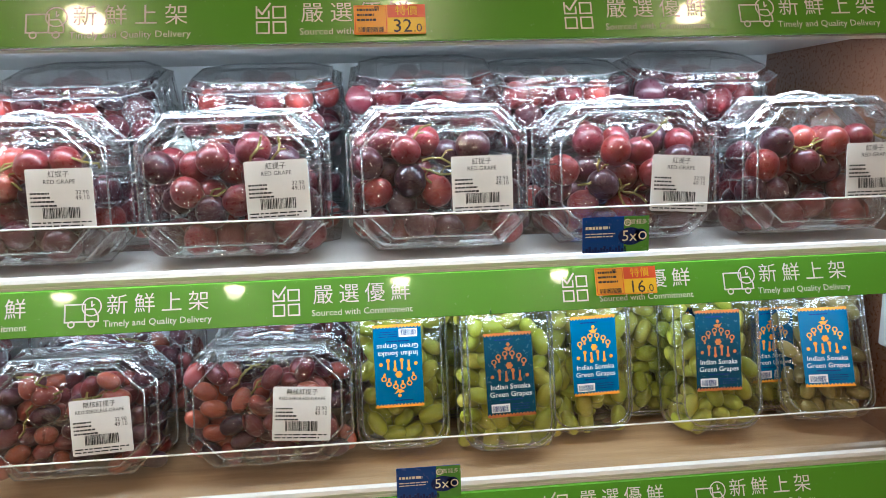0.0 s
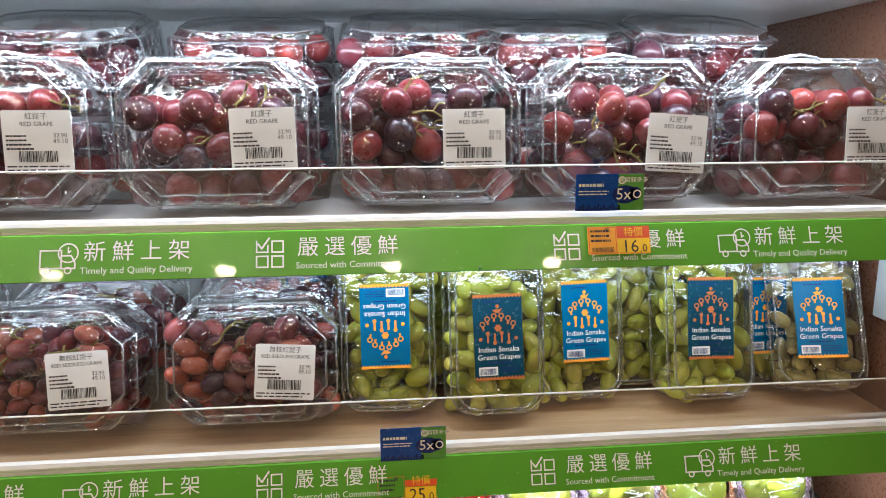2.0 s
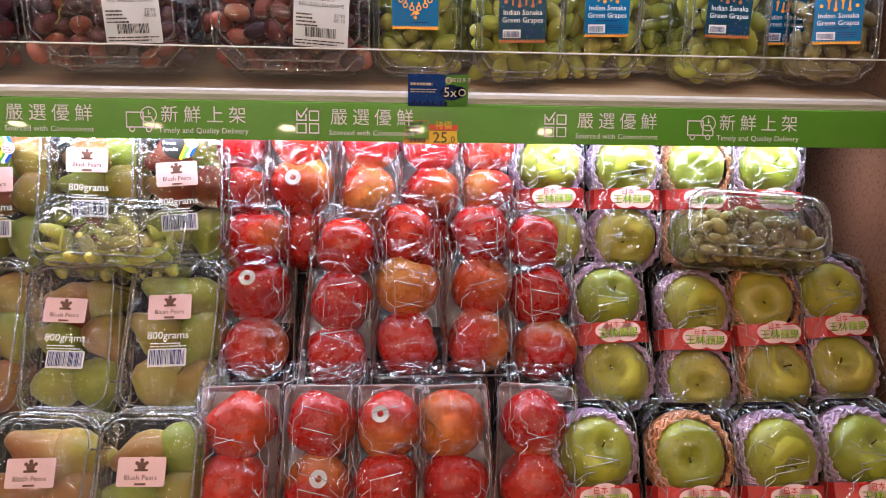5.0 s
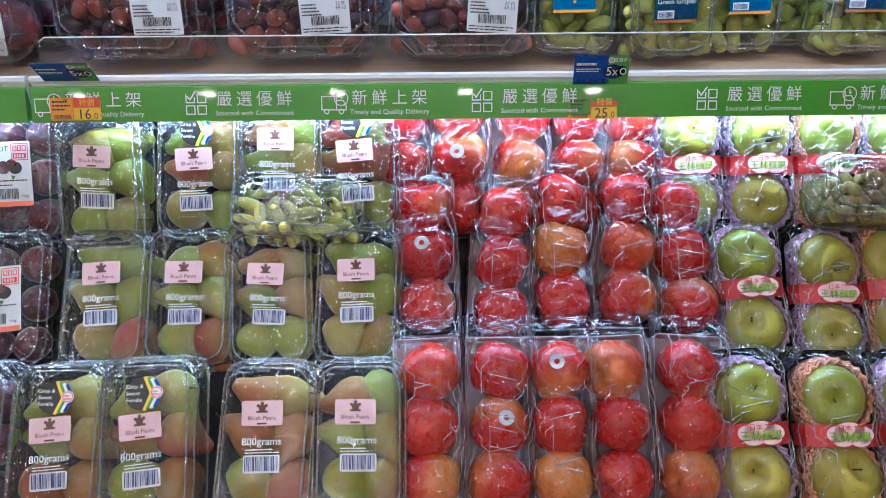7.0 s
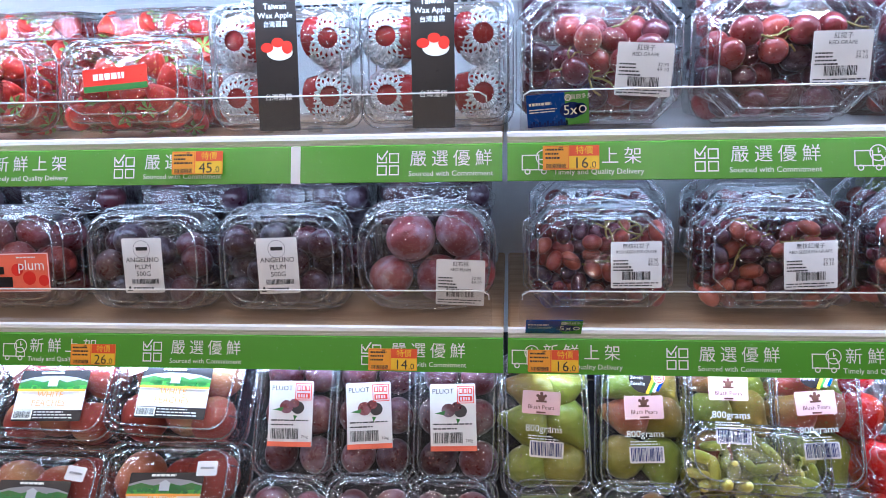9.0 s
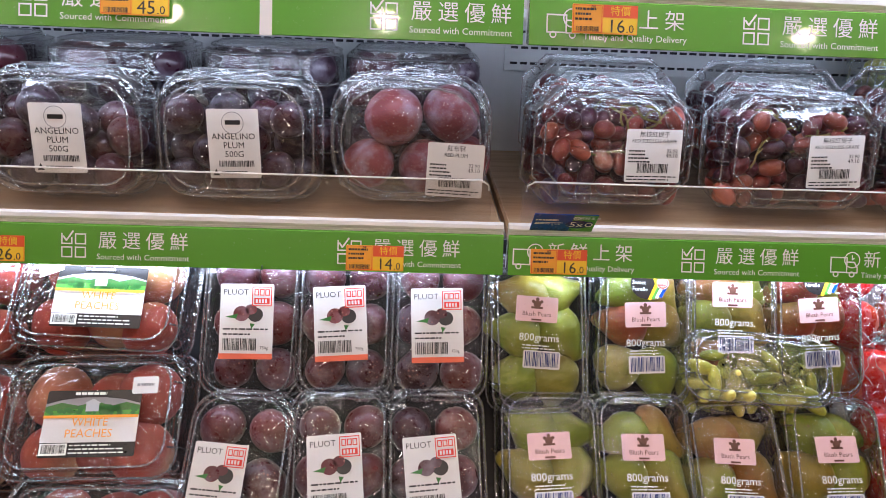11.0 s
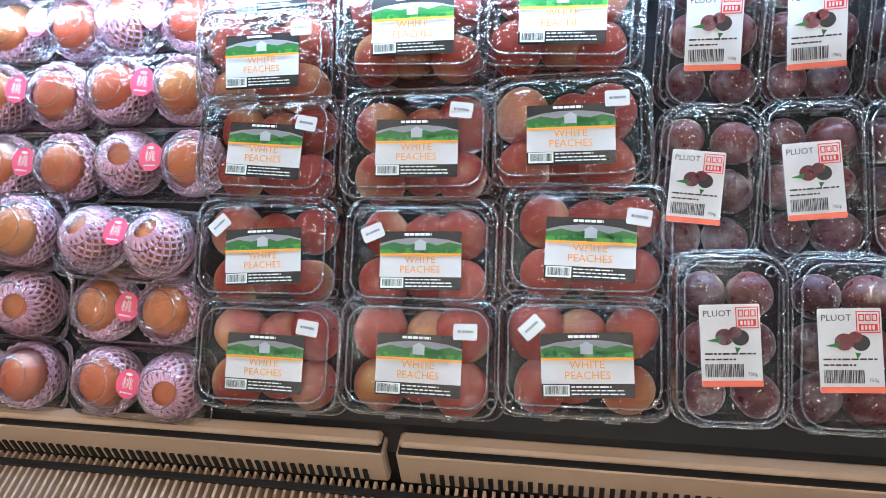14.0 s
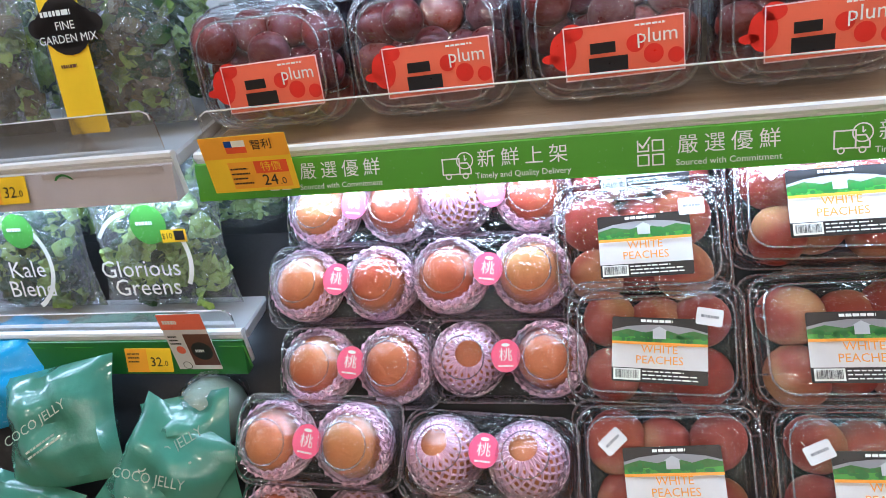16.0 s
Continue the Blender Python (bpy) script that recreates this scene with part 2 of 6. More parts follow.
M = {
    "white": surface("white_enamel", (0.78, 0.79, 0.79), 0.32, var=0.05),
    "grey": surface("grey_enamel", (0.45, 0.47, 0.49), 0.4),
    "cream": surface("cream_plastic", (0.56, 0.42, 0.30), 0.42, var=0.08, scale=12),
    "dark": surface("dark_slot", (0.012, 0.012, 0.014), 0.6),
    "metal": surface("brushed_metal", (0.55, 0.52, 0.47), 0.35, 0.8, var=0.2),
    "green": surface("green_strip", (0.105, 0.36, 0.028), 0.24, var=0.06, scale=8, coat=0.4, bstr=0.03),
    "green_dark": surface("dark_green_print", (0.03, 0.17, 0.03), 0.3, var=0.15),
    "print_white": surface("white_print", (0.80, 0.83, 0.78), 0.35, var=0.03),
    "print_black": surface("black_print", (0.02, 0.02, 0.022), 0.4, var=0.1),
    "print_grey": surface("grey_print", (0.25, 0.25, 0.26), 0.5, var=0.1),
    "paper": surface("label_paper", (0.68, 0.67, 0.66), 0.45, var=0.05, scale=60),
    "orange": surface("orange_tag", (0.92, 0.42, 0.02), 0.3, var=0.05),
    "redtag": surface("red_tag", (0.80, 0.10, 0.02), 0.3, var=0.05),
    "yellow": surface("yellow_tag", (0.93, 0.62, 0.01), 0.3, var=0.06),
    "blue": surface("blue_card", (0.01, 0.07, 0.36), 0.25, var=0.12),
    "navy": surface("navy_card", (0.012, 0.03, 0.16), 0.25, var=0.12),
    "cardgreen": surface("green_card", (0.10, 0.33, 0.06), 0.25, var=0.1),
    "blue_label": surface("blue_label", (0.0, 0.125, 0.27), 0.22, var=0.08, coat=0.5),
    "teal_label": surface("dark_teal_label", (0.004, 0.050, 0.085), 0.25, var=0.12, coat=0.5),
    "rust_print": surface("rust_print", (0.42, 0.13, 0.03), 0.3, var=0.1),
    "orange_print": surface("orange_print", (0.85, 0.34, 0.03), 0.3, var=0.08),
    "pink_label": surface("pink_label", (0.72, 0.47, 0.47), 0.3, var=0.06),
    "brown_print": surface("brown_print", (0.13, 0.05, 0.03), 0.4),
    "red_band": surface("red_paper_band", (0.72, 0.035, 0.03), 0.32, var=0.1),
    "lime": surface("lime_print", (0.42, 0.66, 0.03), 0.35, var=0.08),
    "pale_pink": surface("pale_pink_print", (0.90, 0.62, 0.62), 0.35, var=0.05),
    "salmon": surface("salmon_label", (0.82, 0.16, 0.08), 0.3, var=0.08),
    "scarlet": surface("scarlet_print", (0.72, 0.03, 0.015), 0.3, var=0.08),
    "hot_pink": surface("hot_pink_label", (0.82, 0.11, 0.22), 0.3, var=0.06),
    "black_card": surface("black_label", (0.016, 0.014, 0.014), 0.3, var=0.2),
    "hill": surface("green_hill_print", (0.05, 0.17, 0.03), 0.35, var=0.5, scale=160),
    "tray_black": surface("black_tray", (0.012, 0.013, 0.02), 0.25, var=0.2),
    "tray_white": surface("white_tray", (0.74, 0.70, 0.70), 0.5, var=0.06),
    "wood": None,
    "panel": surface("brown_laminate", (0.19, 0.085, 0.05), 0.28, var=0.2, scale=5),
    "foam_pink": surface("pink_foam_net", (0.94, 0.62, 0.77), 0.65, var=0.08),
    "foam_lilac": surface("lilac_foam_net", (0.70, 0.47, 0.68), 0.65, var=0.08),
    "foam_orange": surface("orange_foam_net", (0.88, 0.40, 0.22), 0.65, var=0.08),
    "foam_white": surface("white_foam_net", (0.80, 0.80, 0.80), 0.65, var=0.05),
    "stem": surface("grape_stem", (0.32, 0.25, 0.07), 0.6, var=0.3, scale=90),
    "stalk": surface("fruit_stalk", (0.06, 0.04, 0.015), 0.7, var=0.3),
    "leafy": surface("salad_leaf", (0.36, 0.52, 0.11), 0.45, var=0.5, scale=40),
    "leafy_dark": surface("dark_salad_leaf", (0.03, 0.09, 0.02), 0.45, var=0.5, scale=40),
    "leafy_red": surface("brown_salad_leaf", (0.14, 0.11, 0.04), 0.45, var=0.6, scale=40),
    "bag_green": surface("green_film_bag", (0.075, 0.25, 0.175), 0.2, var=0.2, scale=14, bstr=0.12, bdist=0.002, coat=0.6),
    "bag_olive": surface("olive_film_bag", (0.10, 0.15, 0.045), 0.2, var=0.25, scale=14, bstr=0.5, bdist=0.003, coat=0.4),
    "bag_blue": surface("blue_film_bag", (0.03, 0.32, 0.62), 0.25, var=0.15, scale=14),
    "coconut": surface("white_young_coconut", (0.40, 0.50, 0.40), 0.5, var=0.3),
    "strip_grey": surface("grey_printed_strip", (0.52, 0.49, 0.52), 0.3, var=0.12, scale=20),
    "floor": surface("polished_floor_tile", (0.36, 0.30, 0.23), 0.25, var=0.12, scale=3),
    "wall": surface("unseen_wall", (0.14, 0.13, 0.12), 0.7, var=0.08, scale=2),
    "ceiling": surface("unseen_ceiling", (0.10, 0.10, 0.10), 0.8, var=0.1, scale=2),
    "led": glow("led_diffuser", LED, 9.0),
    "warm_lamp": glow("warm_lamp_lens", (1.0, 0.74, 0.46), 125.0),
    "clam": clear_plastic("clear_clamshell", gloss=4.2, haze=0.003, rough=0.02, scale=22, bstr=1.0, bdist=0.013),
    "tub": clear_plastic("clear_tub", gloss=2.0, haze=0.006),
    # white haze and strong gloss put bright edge lines into the moulded rims
    "rim": clear_plastic("glint_moulded_rim", gloss=7.0, haze=0.14, rough=0.04, scale=70, bstr=1.0, bdist=0.004),
    "crease": clear_plastic("film_crease_glint", gloss=6.0, haze=0.42, rough=0.08, scale=90, bstr=0.8),
    "riser": clear_plastic("clear_shelf_riser", gloss=0.8, haze=0.03, rough=0.10, scale=5, bstr=0.08, tint=(0.98, 0.96, 0.94)),
    "riser_edge": surface("frosted_riser_edge", (0.75, 0.74, 0.72), 0.25, var=0.08),
    "wrap": clear_plastic("crinkled_film", gloss=1.7, haze=0.002, rough=0.03, scale=26, bstr=0.9, bdist=0.006, fine=150, crinkle=34.0),
    "film": clear_plastic("soft_bag_film", gloss=1.3, haze=0.09, rough=0.07, scale=20, bstr=0.8, bdist=0.006, fine=90, crinkle=22.0),
    "globe": fruit("red_globe_grape", [(0.10, (0.035, 0.011, 0.02)), (0.42, (0.10, 0.015, 0.024)), (0.70, (0.23, 0.024, 0.028)), (0.94, (0.45, 0.06, 0.035))], bloom=0.07, rough=0.3, spread=0.3, coat=0.2),
    "seedless": fruit("red_seedless_grape", [(0.08, (0.03, 0.016, 0.036)), (0.4, (0.13, 0.02, 0.03)), (0.7, (0.30, 0.045, 0.035)), (0.95, (0.50, 0.13, 0.05))], bloom=0.12, rough=0.33, spread=0.3, coat=0.2),
    "sonaka": fruit("green_grape", [(0.1, (0.34, 0.40, 0.03)), (0.5, (0.50, 0.52, 0.055)), (0.95, (0.66, 0.58, 0.12))], rough=0.32, spread=0.35, coat=0.15),
    "sonaka_old": fruit("amber_grape", [(0.1, (0.27, 0.23, 0.06)), (0.5, (0.36, 0.30, 0.09)), (0.95, (0.46, 0.38, 0.13))], rough=0.32, coat=0.15),
    "plum_dark": fruit("dark_plum", [(0.1, (0.020, 0.009, 0.018)), (0.5, (0.045, 0.014, 0.028)), (0.95, (0.16, 0.025, 0.03))], bloom=0.34, rough=0.3, scale=12, coat=0.3),
    "plum_red": fruit("red_plum", [(0.1, (0.19, 0.03, 0.045)), (0.9, (0.36, 0.075, 0.07))], bloom=0.55, rough=0.4, scale=14, specks=(0.45, 0.25, 0.22)),
    "plum_bright": fruit("bright_plum", [(0.1, (0.09, 0.014, 0.02)), (0.5, (0.20, 0.03, 0.03)), (0.95, (0.36, 0.07, 0.04))], bloom=0.2, rough=0.3, scale=12),
    "pluot": fruit("pluot", [(0.1, (0.04, 0.010, 0.018)), (0.5, (0.10, 0.016, 0.024)), (0.95, (0.19, 0.032, 0.03))], bloom=0.24, rough=0.3, scale=12, specks=(0.30, 0.12, 0.10)),
    "peach": fruit("white_peach", [(0.1, (0.24, 0.022, 0.016)), (0.6, (0.42, 0.060, 0.034)), (0.95, (0.62, 0.22, 0.09))], blush=(0.74, 0.46, 0.18), blush_at=0.64, vary=0.2, rough=0.75, scale=13, spread=0.75, bstr=0.3),
    "peach_pale": fruit("pale_peach", [(0.1, (0.68, 0.20, 0.07)), (0.6, (0.80, 0.36, 0.11)), (0.95, (0.84, 0.52, 0.18))], blush=(0.62, 0.09, 0.05), blush_at=0.50, soft=0.2, rough=0.5, scale=9, spread=0.6),
    "pear": fruit("blush_pear", [(0.1, (0.21, 0.28, 0.022)), (0.5, (0.31, 0.345, 0.03)), (0.95, (0.42, 0.38, 0.045))], blush=(0.38, 0.065, 0.03), blush_at=0.57, soft=0.14, vary=0.24, rough=0.36, scale=8, specks=(0.26, 0.22, 0.06)),
    "apple_red": fruit("red_apple", [(0.1, (0.40, 0.008, 0.010)), (0.5, (0.55, 0.016, 0.012)), (0.95, (0.68, 0.06, 0.018))], blush=(0.84, 0.44, 0.09), blush_at=0.66, vary=0.08, rough=0.28, scale=8, spread=0.5, specks=(0.62, 0.10, 0.05), coat=0.3),
    "apple_green": fruit("green_apple", [(0.1, (0.30, 0.36, 0.035)), (0.5, (0.40, 0.42, 0.045)), (0.95, (0.50, 0.40, 0.05))], blush=(0.62, 0.40, 0.10), blush_at=0.68, rough=0.33, scale=8, specks=(0.27, 0.24, 0.08), coat=0.3),
    "strawberry": fruit("strawberry", [(0.1, (0.48, 0.02, 0.015)), (0.9, (0.68, 0.06, 0.03))], rough=0.35, scale=16, specks=(0.72, 0.46, 0.12)),
    "wax": fruit("wax_apple", [(0.1, (0.32, 0.012, 0.014)), (0.9, (0.46, 0.03, 0.025))], rough=0.25, scale=12, coat=0.4),
}


def wood_mat():
    m, nt, out = mat("pale_wood_shelf")
    vec, rnd, obj = coords(nt)
    mp = nd(nt, "ShaderNodeMapping", Scale=(1.2, 14.0, 14.0))
    nt.links.new(obj, mp.inputs["Vector"])
    g = noise_node(nt, mp.outputs[0], 4.0, 6.0, 0.65)
    c = ramp(nt, g, [(0.3, (0.34, 0.20, 0.10)), (0.55, (0.50, 0.33, 0.18)), (0.8, (0.60, 0.42, 0.26))])
    p = nd(nt, "ShaderNodeBsdfPrincipled", Roughness=0.45)
    nt.links.new(c, p.inputs["Base Color"])
    nt.links.new(bump(nt, g, 0.15, 0.001), p.inputs["Normal"])
    nt.links.new(p.outputs[0], out.inputs[0])
    return m


M["wood"] = wood_mat()


# ---------------- mesh helpers ----------------
def me(name, verts, faces, material, smooth=True, mats=None, idx=None):
    d = bpy.data.meshes.new(name)
    d.from_pydata([tuple(v) for v in verts], [], faces)
    for m_ in (mats or [material]):
        d.materials.append(m_)
    if smooth:
        d.polygons.foreach_set("use_smooth", [True] * len(d.polygons))
    if idx:
        d.polygons.foreach_set("material_index", idx)
    d.update()
    if smooth:
        d.set_sharp_from_angle(angle=radians(38))
    return d


def part(name, data, parent, m=None, label=""):
    ob = new(name, data)
    ob.parent = parent
    if m is not None:
        ob.matrix_basis = m
    if label:
        ob["label"] = label
    return ob


def empty(name, label, category, group="", m=None):
    ob = new(name)
    ob.empty_display_size = 0.02
    if m is not None:
        ob.matrix_world = m
    return tagged(ob, label, category, group)


class Geo:
    """Collects pieces of one mesh."""

    def __init__(self):
        self.v, self.f = [], []

    def add(self, verts, faces, m=None):
        n = len(self.v)
        self.v += [tuple(m @ Vector(p)) for p in verts] if m is not None else [tuple(p) for p in verts]
        self.f += [tuple(i + n for i in f) for f in faces]
        return self

    def box(self, x0, y0, z0, x1, y1, z1, b=0.0):
        """Box with chamfered vertical and horizontal edges."""
        if b <= 0:
            v = [(x, y, z) for z in (z0, z1) for x, y in ((x0, y0), (x1, y0), (x1, y1), (x0, y1))]
            f = [(0, 3, 2, 1), (4, 5, 6, 7), (0, 1, 5, 4), (1, 2, 6, 5), (2, 3, 7, 6), (3, 0, 4, 7)]
            return self.add(v, f)
        rings = []
        for z, i in ((z0, b), (z0 + b, 0), (z1 - b, 0), (z1, b)):
            a = [(x0 + i + b, y0 + i), (x1 - i - b, y0 + i), (x1 - i, y0 + i + b), (x1 - i, y1 - i - b), (x1 - i - b, y1 - i), (x0 + i + b, y1 - i), (x0 + i, y1 - i - b), (x0 + i, y0 + i + b)]
            rings.append([(x, y, z) for x, y in a])
        return self.add(*loft(rings, True, True))

    def tube(self, pts, r, n=5, close=False):
        rings = []
        pts = [Vector(p) for p in pts]
        for i, p in enumerate(pts):
            a = pts[i - 1] if i or close else pts[0]
            b = pts[(i + 1) % len(pts)] if i < len(pts) - 1 or close else pts[-1]
            d = (b - a).normalized() if (b - a).length > 1e-9 else Vector((0, 0, 1))
            s = d.orthogonal().normalized() if abs(d.z) > 0.95 else d.cross(Vector((0, 0, 1))).normalized()
            u = d.cross(s)
            rr = r[i] if isinstance(r, (list, tuple)) else r
            rings.append([p + (s * math.cos(k * 2 * math.pi / n) + u * math.sin(k * 2 * math.pi / n)) * rr for k in range(n)])
        if close:
            v, f = loft(rings, False, False)
            m_, k = len(rings), n
            f = f + [((m_ - 1) * k + j, (m_ - 1) * k + (j + 1) % k, (j + 1) % k, j) for j in range(k)]
            return self.add(v, f)
        return self.add(*loft(rings, True, True))

    def mesh(self, name, material, smooth=True):
        return me(name, self.v, self.f, material, smooth)


def loft(rings, cap0=False, cap1=False):
    n = len(rings[0])
    v = [p for r in rings for p in r]
    f = []
    for i in range(len(rings) - 1):
        for j in range(n):
            k = (j + 1) % n
            f.append((i * n + j, i * n + k, (i + 1) * n + k, (i + 1) * n + j))
    if cap0:
        f.append(tuple(range(n - 1, -1, -1)))
    if cap1:
        f.append(tuple(range((len(rings) - 1) * n, len(rings) * n)))
    return v, f


def rrect(w, h, r, z=0.0, n=5, cx=0.0, cy=0.0):
    """Rounded rectangle as a ring of points, counter-clockwise."""
    r = min(r, w / 2 - 1e-4, h / 2 - 1e-4)
    pts = []
    for sx, sy, a0 in ((1, 1, 0), (-1, 1, 90), (-1, -1, 180), (1, -1, 270)):
        for k in range(n):
            a = radians(a0 + 90 * k / (n - 1))
            pts.append((cx + sx * (w / 2 - r) + r * math.cos(a), cy + sy * (h / 2 - r) + r * math.sin(a), z))
    return pts


def revolve(profile, n=16, wobble=0.0, seed=0):
    """Body of revolution about z from (radius, height) pairs, with a slight unevenness."""
    rs = np.random.RandomState(seed)
    ph = rs.rand(3) * 6.28
    rings = []
    for r, z in profile:
        ring = []
        for k in range(n):
            a = 2 * math.pi * k / n
            w = 1 + wobble * (math.sin(2 * a + ph[0]) * 0.6 + math.sin(3 * a + ph[1]) * 0.4 + math.sin(a + ph[2]))
            ring.append((r * w * math.cos(a), r * w * math.sin(a), z))
        rings.append(ring)
    return loft(rings, True, True)


def sphere_profile(r, h, n=9, power=1.0):
    return [(max(1e-4, r * math.sin(math.pi * i / (n - 1)) ** power), -h * math.cos(math.pi * i / (n - 1))) for i in range(n)]


# ---------------- printing ----------------
TEXTS = {}


def text_geo(body):
    """Outline of a word, one unit high, centred; built-in font."""
    if body not in TEXTS:
        c = bpy.data.curves.new("word", "FONT")
        c.body, c.resolution_u, c.align_x, c.align_y = body, 2, "CENTER", "CENTER"
        o = new("word", c)
        d = bpy.data.meshes.new_from_object(o.evaluated_get(bpy.context.evaluated_depsgraph_get()))
        TEXTS[body] = ([tuple(v.co) for v in d.vertices], [tuple(p.vertices) for p in d.polygons])
        bpy.data.objects.remove(o)
        bpy.data.curves.remove(c)
        bpy.data.meshes.remove(d)
    return TEXTS[body]


def bars(x0, y0, x1, y1, seed=3):
    """Barcode as rectangles."""
    rs, out, x = random.Random(seed), [], x0
    while x < x1:
        w = rs.choice((0.4, 0.4, 0.8, 1.1)) * (x1 - x0) / 40
        out.append(("r", x, y0, min(x + w, x1), y1))
        x += w + rs.choice((0.4, 0.5, 0.9)) * (x1 - x0) / 40
    return out


def lines(x0, y0, x1, n, pitch, h, seed=1):
    """Small print that cannot be read, as bars."""
    rs, out = random.Random(seed), []
    for i in range(n):
        x, y = x0, y0 - i * pitch
        e = x0 + (x1 - x0) * rs.uniform(0.6, 1.0)
        while x < e:
            w = (x1 - x0) * rs.uniform(0.05, 0.16)
            out.append(("r", x, y, min(x + w, e), y + h))
            x += w + (x1 - x0) * 0.025
    return out


def flat(items, z=0.0006):
    """Geometry of flat printed shapes at height z."""
    g = Geo()
    for it in items:
        k = it[0]
        if k == "t":
            v, f = text_geo(it[1])
            g.add(v, f, pose(it[2], it[3], z) @ Matrix.Scale(it[4], 4))
        elif k == "r":
            g.add([(it[1], it[2], z), (it[3], it[2], z), (it[3], it[4], z), (it[1], it[4], z)], [(0, 1, 2, 3)])
        elif k == "c":
            n = 20
            g.add([(it[1] + it[3] * math.cos(2 * math.pi * i / n), it[2] + (it[4] if len(it) > 4 else it[3]) * math.sin(2 * math.pi * i / n), z) for i in range(n)], [tuple(range(n))])
        elif k == "o":
            n, x, y, r, w = 24, *it[1:5]
            v = [(x + q * math.cos(2 * math.pi * i / n), y + q * math.sin(2 * math.pi * i / n), z) for q in (r, r - w) for i in range(n)]
            g.add(v, [(i, (i + 1) % n, n + (i + 1) % n, n + i) for i in range(n)])
        elif k == "l":
            x0, y0, x1, y1, w = it[1:6]
            d = Vector((x1 - x0, y1 - y0)).normalized() * w / 2
            g.add([(x0 + d.y, y0 - d.x, z), (x1 + d.y, y1 - d.x, z), (x1 - d.y, y1 + d.x, z), (x0 - d.y, y0 + d.x, z)], [(0, 1, 2, 3)])
        elif k == "q":
            g.add([(x, y, z) for x, y in it[1]], [tuple(range(len(it[1])))])
    return g


def frame_box(x0, y0, x1, y1, w):
    return [("r", x0, y0, x1, y0 + w), ("r", x0, y1 - w, x1, y1), ("r", x0, y0 + w, x0 + w, y1 - w), ("r", x1 - w, y0 + w, x1, y1 - w)]


def sheet(w, h, r=0.002, t=0.0005):
    """Thin card with rounded corners."""
    return Geo().add(*loft([rrect(w, h, r, 0, 3), rrect(w, h, r, t, 3)], True, True))


def label_on(parent, name, w, h, base, prints, m, label=""):
    """A card with its printing as parts. prints: (material, items) pairs."""
    card = part(name, sheet(w, h).mesh(name, M[base], False), parent, m, label)
    for i, (mt, items) in enumerate(prints):
        tagged(part("print", flat(items, 0.0009 + 0.0003 * i).mesh("print", M[mt], False), card), kind="stuff")
    return card


# ---------------- setting ----------------
def slab(name, x0, y0, z0, x1, y1, z1, material, label, category, b=0.0):
    ob = new(name, Geo().box(x0, y0, z0, x1, y1, z1, b).mesh(name, M[material], False))
    return tagged(ob, label, category, kind="structure")


# unseen floor, ceiling and walls close the room; their tones set reflections and bounce
slab("floor", -5.0, -6.0, -0.1, 3.0, 1.4, 0.0, "floor", "unseen polished beige tiled shop floor", "floor")
slab("ceiling", -5.0, -6.0, 3.0, 3.0, 1.4, 3.1, "ceiling", "unseen grey shop ceiling, toned for reflections", "ceiling")
slab("wall_north", -5.0, 1.3, 0.0, 3.0, 1.4, 3.0, "wall", "unseen grey wall behind the cooler", "wall")
slab("wall_south", -5.0, -6.1, 0.0, 3.0, -6.0, 3.0, "wall", "unseen grey shop wall, toned for reflections", "wall")
slab("wall_west", -5.1, -6.1, 0.0, -5.0, 1.4, 3.0, "wall", "unseen grey shop wall, toned for reflections", "wall")
slab("wall_east", 3.0, -6.1, 0.0, 3.1, 1.4, 3.0, "wall", "unseen grey shop wall, toned for reflections", "wall")

# warm downlights on a square grid
for ix in range(6):
    for iy in range(5):
        x, yy = -4.17 + ix * 1.08, -0.54 - iy * 1.08
        lamp = empty("ceiling_spotlight", "round warm recessed ceiling spotlight", "ceiling lamp", "ceiling spotlights", pose(x, yy, 2.985))
        g = Geo().add(*loft([rrect(0.16, 0.16, 0.08, z, 8) for z in (0.013, -0.012)] + [rrect(0.135, 0.135, 0.0675, -0.012, 8)], True, False))
        part("housing", g.mesh("housing", M["white"]), lamp)
        part("lens", Geo().add(*loft([rrect(0.13, 0.13, 0.065, -0.002, 8), rrect(0.13, 0.13, 0.065, -0.010, 8)], True, True)).mesh("lens", M["warm_lamp"]), lamp)
        if iy in (1, 2) and ix > 0:
            la = bpy.data.lights.new("spot_bulb", "SPOT")
            la.energy, la.color, la.spot_size, la.spot_blend, la.shadow_soft_size = SPOT_W, WARM, radians(110), 0.6, 0.05
            new("spot_bulb", la).matrix_world = look((x, yy, 2.95), (x, yy + 0.9, 1.0))

# cooler carcass
XL, XR = BAYS[0][0], BAYS[-1][1]
slab("wall_cooler_back", XL, 1.2, 0.0, XR, 1.29, 2.1, "white", "white enamelled back wall of the open cooler", "cooler wall")
side = slab("wall_cooler_side", XR, 0.30, 0.0, XR + 0.05, 1.29, 2.1, "panel", "brown laminate end panel of the cooler", "cooler wall", 0.004)
slab("wall_cooler_end", XL - 0.05, 0.30, 0.0, XL, 1.29, 2.1, "white", "white enamelled end panel of the cooler", "cooler wall", 0.004)
slab("ceiling_cooler", XL, 0.62, 2.1, XR, 1.29, 2.22, "white", "white canopy over the cooler", "canopy")
part("post", Geo().box(XR - 0.012, 0.855, 1.2, XR - 0.001, 0.885, 2.05, 0.002).mesh("post", M["grey"], False), side, None, "grey upright edge")

